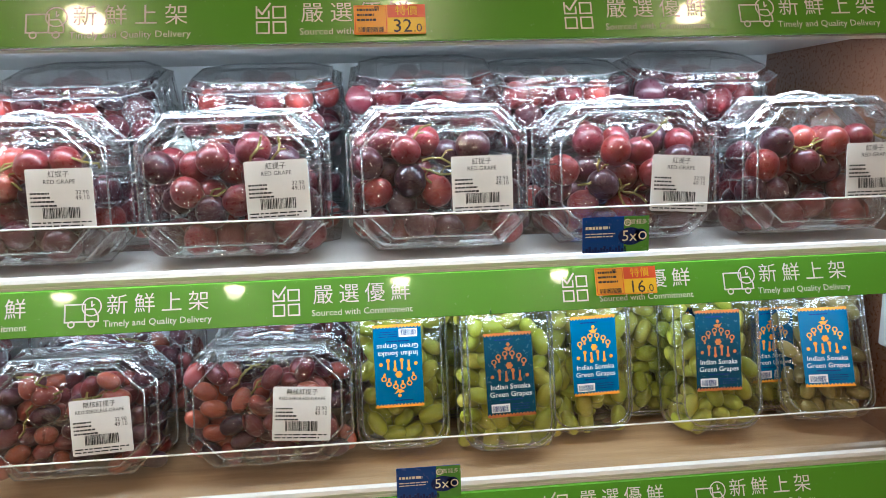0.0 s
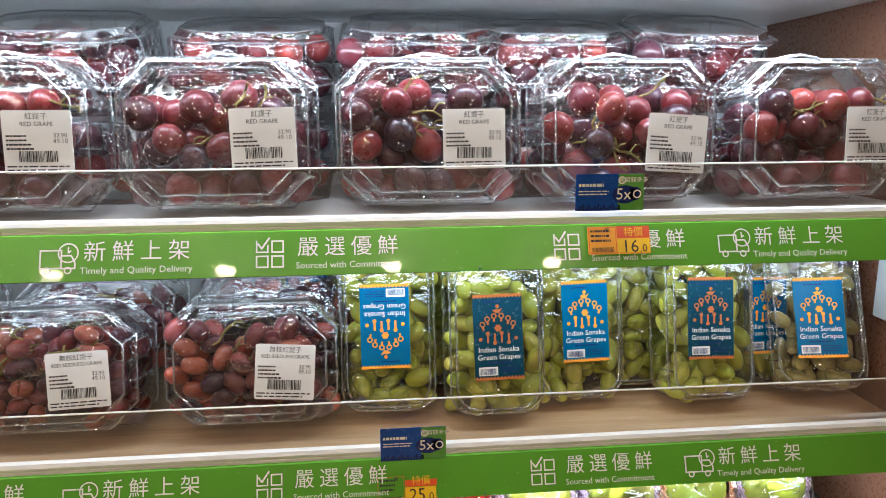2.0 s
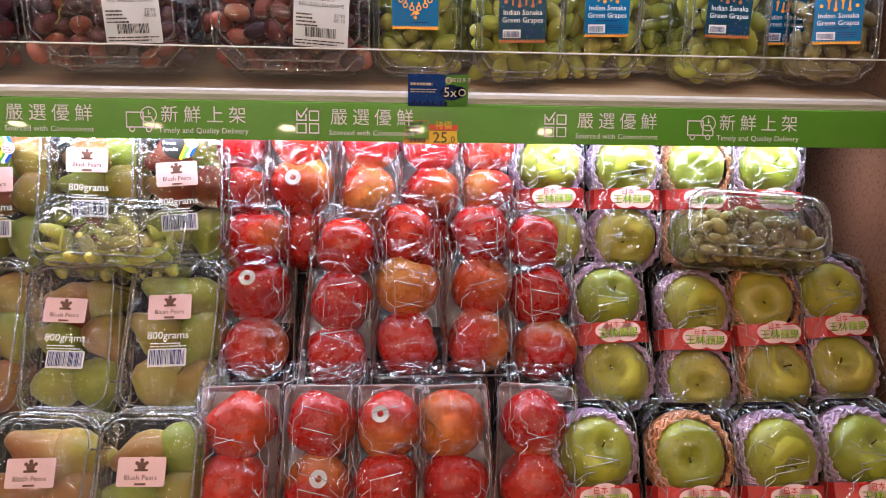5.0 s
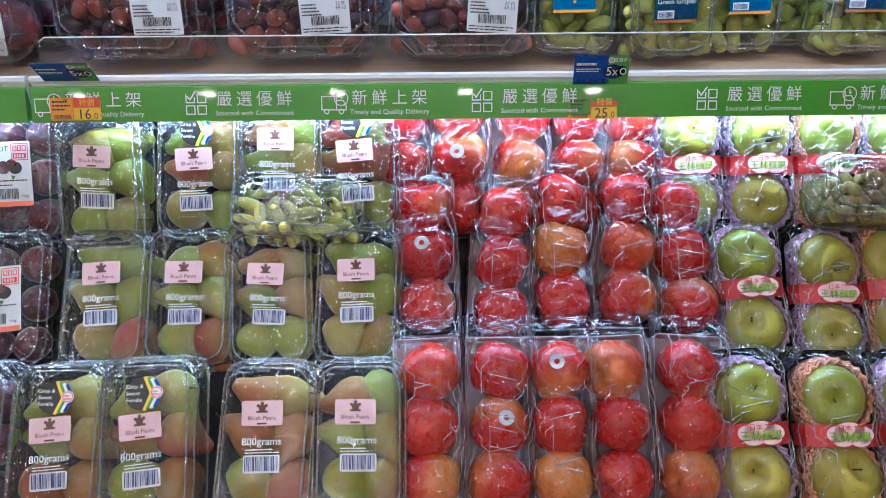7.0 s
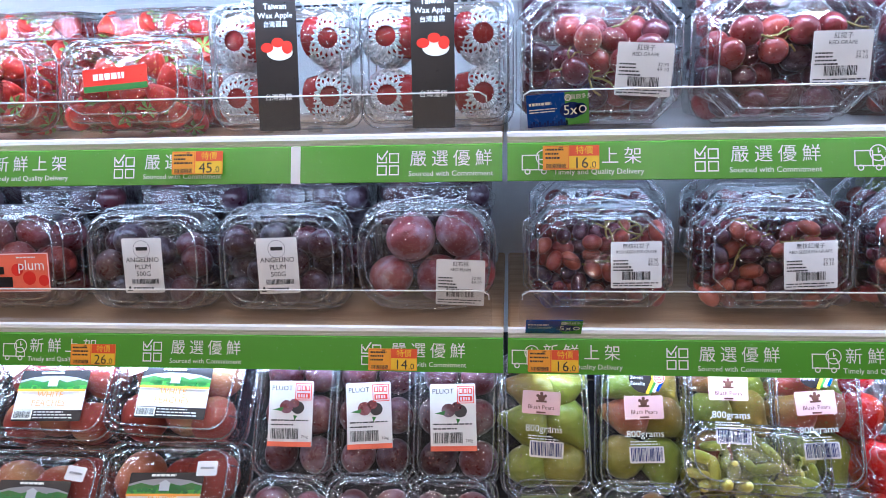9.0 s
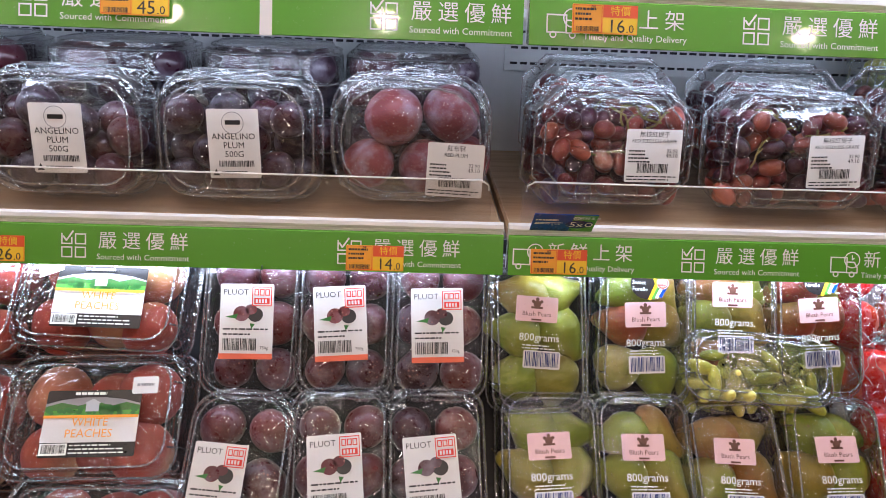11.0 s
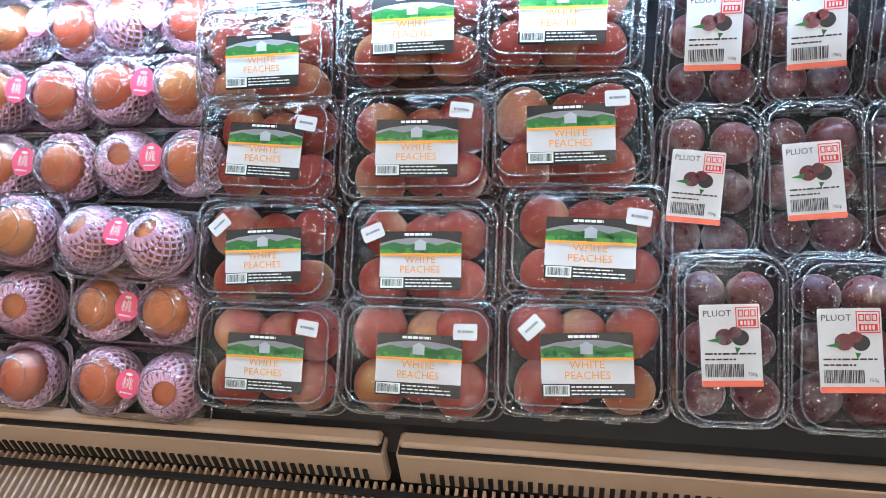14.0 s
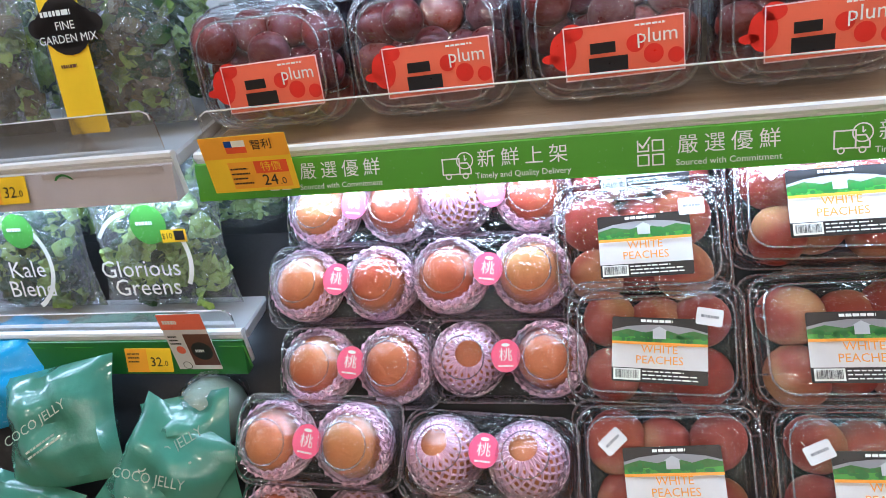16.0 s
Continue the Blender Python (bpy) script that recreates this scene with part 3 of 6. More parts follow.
# louvres and slots in the back wall
for xa, xb in BAYS[1:]:
    for zz, n in ((1.262, 0), (1.515, 0)):
        v = empty("air_vent", "white perforated air vent strip with dark slots", "air vent", "air vents", pose((xa + xb) / 2, 1.199, zz))
        w = xb - xa - 0.06
        part("backing", Geo().box(-w / 2, -0.004, -0.045, w / 2, 0.0, 0.03, 0.001).mesh("backing", M["white"], False), v)
        for row, dz in enumerate((0.016, -0.008, -0.032)):
            g = Geo()
            for k in range(int(w / 0.016)):
                x = -w / 2 + 0.01 + k * 0.016
                g.box(x, -0.0065, dz - 0.0018, x + 0.011, -0.0035, dz + 0.0018)
            tagged(part("slot", g.mesh("slot", M["dark"], False), v), kind="stuff")

# sloped produce deck with its lip and grille
g = Geo()
prof = [(0.515, 0.0), (0.515, 0.505), (0.55, 0.519), (0.94, 0.903), (1.199, 0.925), (1.199, 0.0)]
g.add(*loft([[(x, y, z) for y, z in prof] for x in (XL + 0.001, XR - 0.001)], True, True))
tagged(new("produce_deck", g.mesh("produce_deck", M["dark"], False)), "black sloped produce deck of the open cooler", "cooler deck", kind="structure")

lips = [(-0.662, XR), (-1.36, -0.672), (-2.09, -1.37), (XL, -2.10)]
for xa, xb in lips:
    lip = empty("deck_lip", "cream plastic front lip of the cooler deck with dark slots", "cooler trim", "deck lips", pose((xa + xb) / 2, 0.521, 0.490))
    w = xb - xa - 0.006
    if xa < -3:
        part("rail", Geo().tube([(-w / 2, 0.0, 0.06), (w / 2, 0.0, 0.06)], 0.006, 8).tube([(-w / 2, -0.008, 0.03), (w / 2, -0.008, 0.03)], 0.004, 8).mesh("rail", M["white"]), lip)
    tone = M["white" if xa < -3 else "cream"]
    part("panel", Geo().box(-w / 2, -0.020, -0.035, w / 2, 0.010, 0.028, 0.003).mesh("panel", tone, False), lip)
    part("top_rail", Geo().box(-w / 2 + 0.004, -0.013, 0.0315, w / 2 - 0.004, 0.009, 0.043, 0.004).mesh("top_rail", tone, False), lip)
    part("shadow_gap", Geo().box(-w / 2 + 0.004, -0.0185, 0.0275, w / 2 - 0.004, 0.008, 0.0318).mesh("shadow_gap", M["dark"], False), lip)
    s = Geo()
    k = -w / 2 + 0.03
    while k < w / 2 - 0.03:
        s.box(k, -0.0225, -0.034, k + 0.0062, -0.0195, -0.008)
        k += 0.013
    tagged(part("slot", s.mesh("slot", M["dark"], False), lip), kind="stuff")

for (xa, xb), nm in zip(BAYS, ("left", "middle", "right")):
    gr = empty("air_grille", "dark return air grille with pale metal ribs", "air grille", "air grilles", pose((xa + xb) / 2, 0.436, 0.392))
    w = xb - xa - 0.004
    part("tray", Geo().box(-w / 2, -0.05, 0.0, w / 2, 0.062, 0.028, 0.002).mesh("tray", M["dark"], False), gr)
    rib = Geo()
    k = -w / 2 + 0.006
    while k < w / 2 - 0.006:
        rib.add(*loft([[(k + dx, y, z) for dx, y, z in ((0, -0.049, 0.028), (0.0055, -0.049, 0.028), (0.0055, 0.062, 0.028), (0, 0.062, 0.028))], [(k + dx, y, z) for dx, y, z in ((0.0005, -0.047, 0.050), (0.005, -0.047, 0.050), (0.005, 0.062, 0.066), (0.0005, 0.062, 0.066))]], False, True))
        k += 0.0125
    tagged(part("rib", rib.mesh("rib", M["white" if nm == "left" else "cream"], False), gr), kind="stuff")
    part("cross_bar", Geo().box(-w / 2, 0.040, 0.060, w / 2, 0.050, 0.068, 0.001).mesh("cross_bar", M["dark"], False), gr)
    fb = slab("cooler_front", xa + 0.002, 0.33, 0.08, xb - 0.002, 0.384, 0.440, "white", "white front bumper panel of the cooler", "cooler front", 0.006)
    part("ticket_strip", Geo().add(*loft([[(x, y, z) for y, z in ((0.382, 0.450), (0.382, 0.440), (0.322, 0.408), (0.322, 0.416))] for x in (xa + 0.004, xb - 0.004)], True, True)).mesh("ticket_strip", M["green"], False), fb, None, "green ticket strip")

TILT = 70          # the ticket strips face slightly upwards
# ---------------- shelf strips and shelves ----------------
CHECK = frame_box(0.0, -0.014, 0.0125, -0.0015, 0.0016) + frame_box(0.015, -0.014, 0.0275, -0.0015, 0.0016) + frame_box(0.015, 0.001, 0.0275, 0.0135, 0.0016) + [("r", 0.0, 0.001, 0.0016, 0.0135), ("r", 0.0016, 0.001, 0.0125, 0.0026), ("r", 0.0109, 0.0026, 0.0125, 0.009), ("l", 0.002, 0.0105, 0.006, 0.005, 0.0019), ("l", 0.0055, 0.005, 0.0135, 0.0165, 0.0019)]
TRUCK = frame_box(0.0, -0.010, 0.021, 0.009, 0.0016) + [("l", 0.021, 0.003, 0.029, 0.003, 0.0016), ("l", 0.029, 0.0035, 0.033, -0.004, 0.0016), ("l", 0.033, -0.004, 0.033, -0.010, 0.0016), ("l", 0.033, -0.0095, 0.02, -0.0095, 0.0016), ("o", 0.007, -0.0115, 0.0036, 0.0014), ("o", 0.0265, -0.0115, 0.0036, 0.0014), ("o", 0.0265, 0.0055, 0.0098, 0.0014), ("l", 0.0265, 0.0055, 0.0265, 0.0115, 0.0014), ("l", 0.0265, 0.0055, 0.029, 0.008, 0.0014)]


def shifted(items, dx, dy=0.0):
    out = []
    for it in items:
        k = it[0]
        if k in "rl":
            out.append((k, it[1] + dx, it[2] + dy, it[3] + dx, it[4] + dy, *it[5:]))
        else:
            out.append((k, it[1] + dx, it[2] + dy, *it[3:]))
    return out


def motto(kind, x):
    """One green-strip motto: icon, four characters, a line of English."""
    icon, cjk, eng, ew = (CHECK, "嚴選優鮮", "Sourced with Commitment", 0.0093) if kind == "c" else (TRUCK, "新鮮上架", "Timely and Quality Delivery", 0.0093)
    out = shifted(icon, x)
    for i, ch in enumerate(cjk):
        out.append(("t", ch, x + 0.051 + i * 0.0265, 0.005, 0.0215))
    out.append(("t", eng, x + 0.0905, -0.0125, ew))
    return out


def shelf(name, xa, xb, yf, zd, mottos, material="green", seams=(), deck="wood", gap_at=None, strip_h=0.044, riser_h=0.052):
    """Cooler shelf: deck, lit underside, clear riser, ticket strip with its printing."""
    s = empty("cooler_shelf", "white cooler shelf with clear riser and printed ticket strip", "shelf", "cooler shelves", pose((xa + xb) / 2, yf, zd))
    w = xb - xa - 0.006
    part("deck", Geo().box(-w / 2, 0.012, -0.018, w / 2, 1.199 - yf, 0.0, 0.003).mesh("deck", M[deck], False), s, None, "pale wood-effect deck" if deck == "wood" else "")
    part("underside", Geo().box(-w / 2, 0.075, -0.03, w / 2, 1.199 - yf, -0.0185, 0.002).mesh("underside", M["white"], False), s)
    part("front_rail", Geo().box(-w / 2, 0.002, -0.052, w / 2, 0.0115, -0.002, 0.002).mesh("front_rail", M["white"], False), s)
    part("nosing", Geo().tube([(-w / 2, 0.006, 0.001), (w / 2, 0.006, 0.001)], 0.006, 8).mesh("nosing", M["white"]), s)
    part("led_strip", Geo().box(-w / 2 + 0.03, 0.03, -0.034, w / 2 - 0.03, 0.046, -0.022, 0.003).mesh("led_strip", M["led"], False), s, None, "bright white LED strip")
    strip = part("ticket_strip", Geo().add(*loft([[(x, y, z) for y, z in ((0.0, -0.006 - strip_h), (-0.0165, -0.006 - strip_h), (-0.018, -0.005 - strip_h), (-0.0035, -0.007), (0.0, -0.006))] for x in (-w / 2, w / 2)], True, True)).mesh("ticket_strip", M[material], False), s, None, "glossy green ticket strip" if material == "green" else "grey printed ticket strip")
    for kind, x in mottos:
        part("print", flat(motto(kind, 0.0), 0.0).mesh("print", M["print_white"], False), strip, pose(x - (xa + xb) / 2, -0.0114, -0.006 - strip_h / 2, TILT, 0, 0))
    for x in seams:
        part("seam", Geo().box(x - (xa + xb) / 2 - 0.0008, -0.0188, -0.006 - strip_h, x - (xa + xb) / 2 + 0.0008, -0.0165, -0.001 - strip_h).mesh("seam", M["green_dark"], False), strip)
    if gap_at:
        a, b = gap_at
        part("gap", Geo().add(*loft([[(x, y, z) for y, z in ((-0.0187, -0.006 - strip_h), (-0.0042, -0.0062), (-0.002, -0.0062), (-0.0165, -0.006 - strip_h))] for x in (a - (xa + xb) / 2, b - (xa + xb) / 2)], True, True)).mesh("gap", M["white"], False), strip, None, "bare white gap in the strip")
    if riser_h:
        r = Geo()
        ww = w - 0.03
        out = rrect(ww, riser_h * 2, 0.012, 0, 6, 0, 0)
        ring = [(x, max(y, 0.0)) for x, y, z in out]
        r.add(*loft([[(x, y0, y) for x, y in ring] for y0 in (0.0, 0.0025)], True, True))
        part("riser", r.mesh("riser", M["riser"], False), s, pose(0, 0.014, 0.002), "clear plastic front riser")
        part("riser_edge", Geo().tube([(-ww / 2 + 0.004, 0, riser_h - 0.012), (-ww / 2 + 0.0045, 0, riser_h - 0.005), (-ww / 2 + 0.013, 0, riser_h), (ww / 2 - 0.013, 0, riser_h), (ww / 2 - 0.0045, 0, riser_h - 0.005), (ww / 2 - 0.004, 0, riser_h - 0.012)], 0.0011, 6).mesh("riser_edge", M["riser_edge"]), s, pose(0, 0.015, 0.002))
    return s


ZA, ZB, ZC, YA, YB, YC = 1.618, 1.345, 1.086, 0.775, 0.80, 0.812
(XM0, XM1), (XR0, XR1) = BAYS[1], BAYS[2]
shelf("A", XM0, XM1, YA, ZA, [("c", -1.9), ("t", -1.6), ("c", -1.2)], riser_h=0.05)
shelf("A", XR0, XR1, YA, ZA, A_MOTTOS, riser_h=0.05)
shelf("B", XM0, XM1, YB, ZB, BM_MOTTOS, gap_at=BM_GAP)
shelf("B", XR0, XR1, YB, ZB, BR_MOTTOS, seams=(0.163,), deck="white")
shelf("C", XM0, XM1, YC, ZC, CM_MOTTOS, seams=(-0.941,))
shelf("C", XR0, XR1, YC, ZC, CR_MOTTOS, seams=(0.172,))
shelf("L", BAYS[0][0], BAYS[0][1], 0.78, 1.105, [], material="strip_grey", deck="grey")
shelf("L", BAYS[0][0], BAYS[0][1], 0.78, 0.835, [], material="green_dark", strip_h=0.05, deck="grey", riser_h=0.03)
shelf("L", BAYS[0][0], BAYS[0][1], 0.78, ZA, [])


# ---------------- tags and cards ----------------
def price_tag(price, cents, x, y, z, w=0.066, h=0.029, tilt=0):
    tg = empty("price_tag", f"orange and red paper price tag reading {price}.{cents}", "price tag", "price tags", pose(x, y, z, TILT, 0, 0) @ pose(0, 0, 0, 0, 0, tilt))
    part("card", sheet(w, h, 0.001, 0.0008).mesh("card", M["orange"], False), tg)
    part("header", flat([("r", -0.002, 0.002, w / 2, h / 2)], 0.0011).mesh("header", M["redtag"], False), tg)
    part("price_field", flat([("r", -0.002, -h / 2 + 0.0015, w / 2 - 0.001, 0.0015)], 0.0011).mesh("price_field", M["yellow"], False), tg)
    part("print", flat([("t", "特價", 0.0155, h / 4 + 0.0005, 0.0105)], 0.0014).mesh("print", M["yellow"], False), tg)
    items = [("t", price, 0.0115, -h / 4, 0.0185), ("t", "." + cents, 0.0255, -h / 4 - 0.002, 0.0115)]
    items += lines(-w / 2 + 0.003, h / 2 - 0.006, -0.005, 3, 0.005, 0.0022, int(x * 100) % 50) + bars(-w / 2 + 0.004, -h / 2 + 0.002, -0.006, -h / 2 + 0.007, 5) + [("t", "價", -0.012, h / 2 - 0.004, 0.005)]
    part("print", flat(items, 0.0014).mesh("print", M["print_black"], False), tg)
    part("frame", flat(frame_box(-w / 2 + 0.001, -h / 2 + 0.001, -0.003, h / 2 - 0.001, 0.0005), 0.0013).mesh("frame", M["redtag"], False), tg)
    return tg


for price, cents, x, z, y in TAGS:
    price_tag(price, cents, x, y - 0.0132, z)


def promo_card(x, y, z, w=0.072, h=0.038, lean=0, roll=0):
    c = empty("promo_card", "blue and green promotion card reading 5x on the shelf edge", "shelf card", "promotion cards", pose(x, y, z, 90 + lean, 0, 0) @ pose(0, 0, 0, 0, 0, roll))
    part("card", sheet(w, h, 0.001, 0.0008).mesh("card", M["blue"], False), c)
    part("panel", flat([("r", w * 0.12, -h / 2, w / 2, h / 2)], 0.0011).mesh("panel", M["cardgreen"], False), c)
    part("badge", flat([("c", w * 0.22, -h * 0.06, 0.0135, 0.0095), ("c", w * 0.37, -h * 0.04, 0.007)], 0.0014).mesh("badge", M["navy"], False), c)
    part("print", flat([("t", "5x", w * 0.20, -h * 0.06, 0.0165), ("o", w * 0.40, -h * 0.05, 0.0045, 0.0014), ("t", "易賞錢多多", w * 0.34, h * 0.33, 0.0062), ("o", w * 0.17, h * 0.33, 0.004, 0.0012)] + lines(-w * 0.46, h * 0.16, w * 0.06, 1, 0.005, 0.0032, 4) + lines(-w * 0.46, h * 0.02, w * 0.06, 2, 0.003, 0.0012, 5), 0.0017).mesh("print", M["print_white"], False), c)
    sky = part("skyline", flat([("r", -w / 2 + k * 0.0032, -h / 2, -w / 2 + k * 0.0032 + 0.0026, -h / 2 + 0.003 + 0.005 * ((k * 7) % 5) / 5) for k in range(15)], 0.0011).mesh("skyline", M["navy"], False), c)
    tagged(sky, kind="stuff")
    return c


promo_card(0.300, YB - 0.005, 1.372)
promo_card(0.094, YC - 0.005, 1.097)
promo_card(-0.600, YB - 0.005, 1.378, roll=4)
promo_card(-0.600, YC - 0.016, 1.103, lean=42)

for x, z, w, h in ((-2.335, 1.083, 0.075, 0.034), (-2.245, 0.802, 0.075, 0.036)):
    tg = empty("price_tag", "yellow paper price tag reading 32.0 on the strip", "price tag", "price tags", pose(x, 0.767, z, TILT, 0, 0))
    part("card", sheet(w, h, 0.001, 0.0008).mesh("card", M["yellow"], False), tg)
    part("header", flat([("r", -w / 2, -h / 2, -0.002, h / 2)], 0.0011).mesh("header", M["orange"], False), tg)
    part("print", flat([("t", "32", 0.012, -0.003, 0.02), ("t", ".0", 0.027, -0.005, 0.012)] + lines(-w / 2 + 0.004, h / 4, -0.006, 3, 0.006, 0.002, 8), 0.0014).mesh("print", M["print_black"], False), tg)

big = empty("price_sign", "orange and yellow price sign with a flag, reading 24.0", "price sign", "", pose(-1.985, 0.76, 1.098, 90, 0, 0))
part("card", sheet(0.105, 0.068, 0.001, 0.001).mesh("card", M["yellow"], False), big)
part("header", flat([("r", -0.0525, 0.008, 0.0525, 0.034)], 0.0013).mesh("header", M["orange"], False), big)
part("flag", flat([("r", -0.022, 0.014, 0.003, 0.0215)], 0.0016).mesh("flag", M["redtag"], False), big)
part("flag_top", flat([("r", -0.022, 0.0215, 0.003, 0.029)], 0.0018).mesh("flag_top", M["print_white"], False), big)
part("canton", flat([("r", -0.022, 0.0215, -0.013, 0.029)], 0.002).mesh("canton", M["blue"], False), big)
part("ticket", flat([("r", -0.026, -0.030, 0.046, 0.003)], 0.0013).mesh("ticket", M["orange"], False), big)
part("ticket_header", flat([("r", 0.006, -0.012, 0.046, 0.003)], 0.0016).mesh("ticket_header", M["redtag"], False), big)
part("print", flat([("t", "24", 0.021, -0.021, 0.019), ("t", ".0", 0.036, -0.023, 0.012), ("t", "智利", 0.022, 0.022, 0.013)] + lines(-0.024, -0.006, 0.003, 4, 0.006, 0.002, 9), 0.002).mesh("print", M["print_black"], False), big)
part("print", flat([("t", "特價", 0.026, -0.0045, 0.0125)], 0.002).mesh("print", M["yellow"], False), big)


# ---------------- fruit ----------------
def grape_mesh(name, r, l, mt, n=12, m_=7):
    return [me(name, *revolve(sphere_profile(r, l, m_, 0.85), n, 0.02, s), M[mt]) for s in range(2)]


def apple_mesh(name, r, mt):
    out = []
    for s in range(3):
        pr = [(0.0004, -0.72), (0.16, -0.78), (0.38, -0.86), (0.62, -0.80), (0.84, -0.55), (0.97, -0.18), (1.0, 0.15), (0.93, 0.48), (0.76, 0.74), (0.52, 0.86), (0.30, 0.84), (0.14, 0.70), (0.0004, 0.60)]
        v, f = revolve([(a * r, b * r) for a, b in pr], 22, 0.022, s + 5)
        out.append(me(name, v, f, M[mt]))
    return out


def peach_mesh(name, r, mt, cleft=0.06):
    out = []
    for s in range(3):
        v, f = revolve([(max(1e-4, r * math.sin(math.pi * i / 12)), -0.93 * r * math.cos(math.pi * i / 12)) for i in range(13)], 24, 0.02, s + 20)
        v2 = []
        for x, y, z in v:
            a = math.atan2(y, x)
            k = 1 - cleft * math.exp(-(a / 0.22) ** 2)
            dip = 0.10 * r * math.exp(-((x * x + y * y) / (0.16 * r * r))) * (1 if z > 0 else 0)
            v2.append((x * k, y * k, z - dip))
        out.append(me(name, v2, f, M[mt]))
    return out


def pear_mesh(name, r, mt):
    out = []
    for s in range(3):
        pr = [(0.0004, -0.86), (0.25, -0.95), (0.62, -0.88), (0.90, -0.58), (1.0, -0.18), (0.93, 0.20), (0.72, 0.56), (0.49, 0.88), (0.36, 1.14), (0.27, 1.32), (0.14, 1.42), (0.0004, 1.43)]
        v, f = revolve([(a * r, b * r) for a, b in pr], 20, 0.03, s + 40)
        v = [(x + 0.10 * r * math.sin(z / r * 1.3 + s), y, z) for x, y, z in v]
        out.append(me(name, v, f, M[mt]))
    return out


def strawberry_mesh(name, r, mt):
    pr = [(0.0004, -1.2), (0.3, -1.05), (0.62, -0.6), (0.88, -0.05), (1.0, 0.4), (0.86, 0.72), (0.45, 0.86), (0.0004, 0.84)]
    return [me(name, *revolve([(a * r, b * r) for a, b in pr], 14, 0.04, s), M[mt]) for s in range(2)]


FRUIT = {
    "globe": grape_mesh("grape", 0.0172, 0.0184, "globe", 16, 11),
    "seedless": grape_mesh("grape", 0.0108, 0.0156, "seedless", 12, 9),
    "sonaka": grape_mesh("grape", 0.0106, 0.0172, "sonaka", 12, 9),
    "finger": grape_mesh("grape", 0.0088, 0.0225, "sonaka", 12, 9),
    "sonaka_old": grape_mesh("grape", 0.0098, 0.0150, "sonaka_old"),
    "plum_dark": peach_mesh("plum", 0.0235, "plum_dark", 0.03),
    "plum_red": peach_mesh("plum", 0.034, "plum_red", 0.03),
    "plum_dino": peach_mesh("plum", 0.027, "plum_bright", 0.03),
    "pluot": peach_mesh("pluot", 0.027, "pluot", 0.03),
    "peach": peach_mesh("peach", 0.036, "peach"),
    "peach_pale": peach_mesh("peach", 0.0385, "peach_pale"),
    "pear": pear_mesh("pear", 0.0295, "pear"),
    "apple_red": apple_mesh("apple", 0.0435, "apple_red"),
    "apple_green": apple_mesh("apple", 0.0455, "apple_green"),
    "strawberry": strawberry_mesh("strawberry", 0.0175, "strawberry"),
    "wax": [me("wax_apple", *revolve([(a * 0.026, b * 0.026) for a, b in [(0.0004, -1.2), (0.55, -1.25), (0.95, -0.95), (1.0, -0.5), (0.85, 0.1), (0.6, 0.7), (0.4, 1.1), (0.2, 1.25), (0.0004, 1.27)]], 16, 0.05, 3), M["wax"])],
}
STALK = Geo().tube([(0, 0, 0), (0.001, 0.0005, 0.006), (0.003, 0.001, 0.012)], [0.0011, 0.0009, 0.0014], 6).mesh("stalk", M["stalk"])
CALYX = Geo()
for k in range(6):
    a = k * math.pi / 3
    CALYX.add([(0, 0, 0.0), (0.011 * math.cos(a - 0.3), 0.011 * math.sin(a - 0.3), 0.0025), (0.016 * math.cos(a), 0.016 * math.sin(a), 0.0), (0.011 * math.cos(a + 0.3), 0.011 * math.sin(a + 0.3), 0.0025)], [(0, 1, 2, 3)])
CALYX = CALYX.mesh("calyx", M["leafy"], False)


def pack(n, lo, hi, dist, rs, down=0.15, steps=60):
    """n points spread in a box, pushed apart to about dist, drawn towards the low y."""
    lo, hi = np.array(lo), np.array(hi)
    p = lo + (hi - lo) * rs.rand(n, 3)
    for _ in range(steps):
        d = p[:, None] - p[None]
        q = np.sqrt((d ** 2).sum(-1)) + np.eye(n)
        push = np.clip(dist - q, 0, None) / q
        p = p + 0.35 * (d * push[..., None]).sum(1) - np.array([0, down * dist * 0.06, 0])
        p = np.clip(p, lo, hi)
    return p


def turned(rs, spread=180):
    return Euler((rs.uniform(-1, 1) * radians(spread), rs.uniform(-1, 1) * radians(spread), rs.uniform(0, 6.28))).to_matrix().to_4x4()


def fill(root, kind, name, pts, rs, spread=180, up=None, size=(0.92, 1.08)):
    for p in pts:
        s = rs.uniform(*size)
        rot = turned(rs, spread) if up is None else up @ turned(rs, spread)
        part(name, FRUIT[kind][rs.randint(len(FRUIT[kind]))], root, Matrix.Translation(p) @ rot @ Matrix.Scale(s, 4))


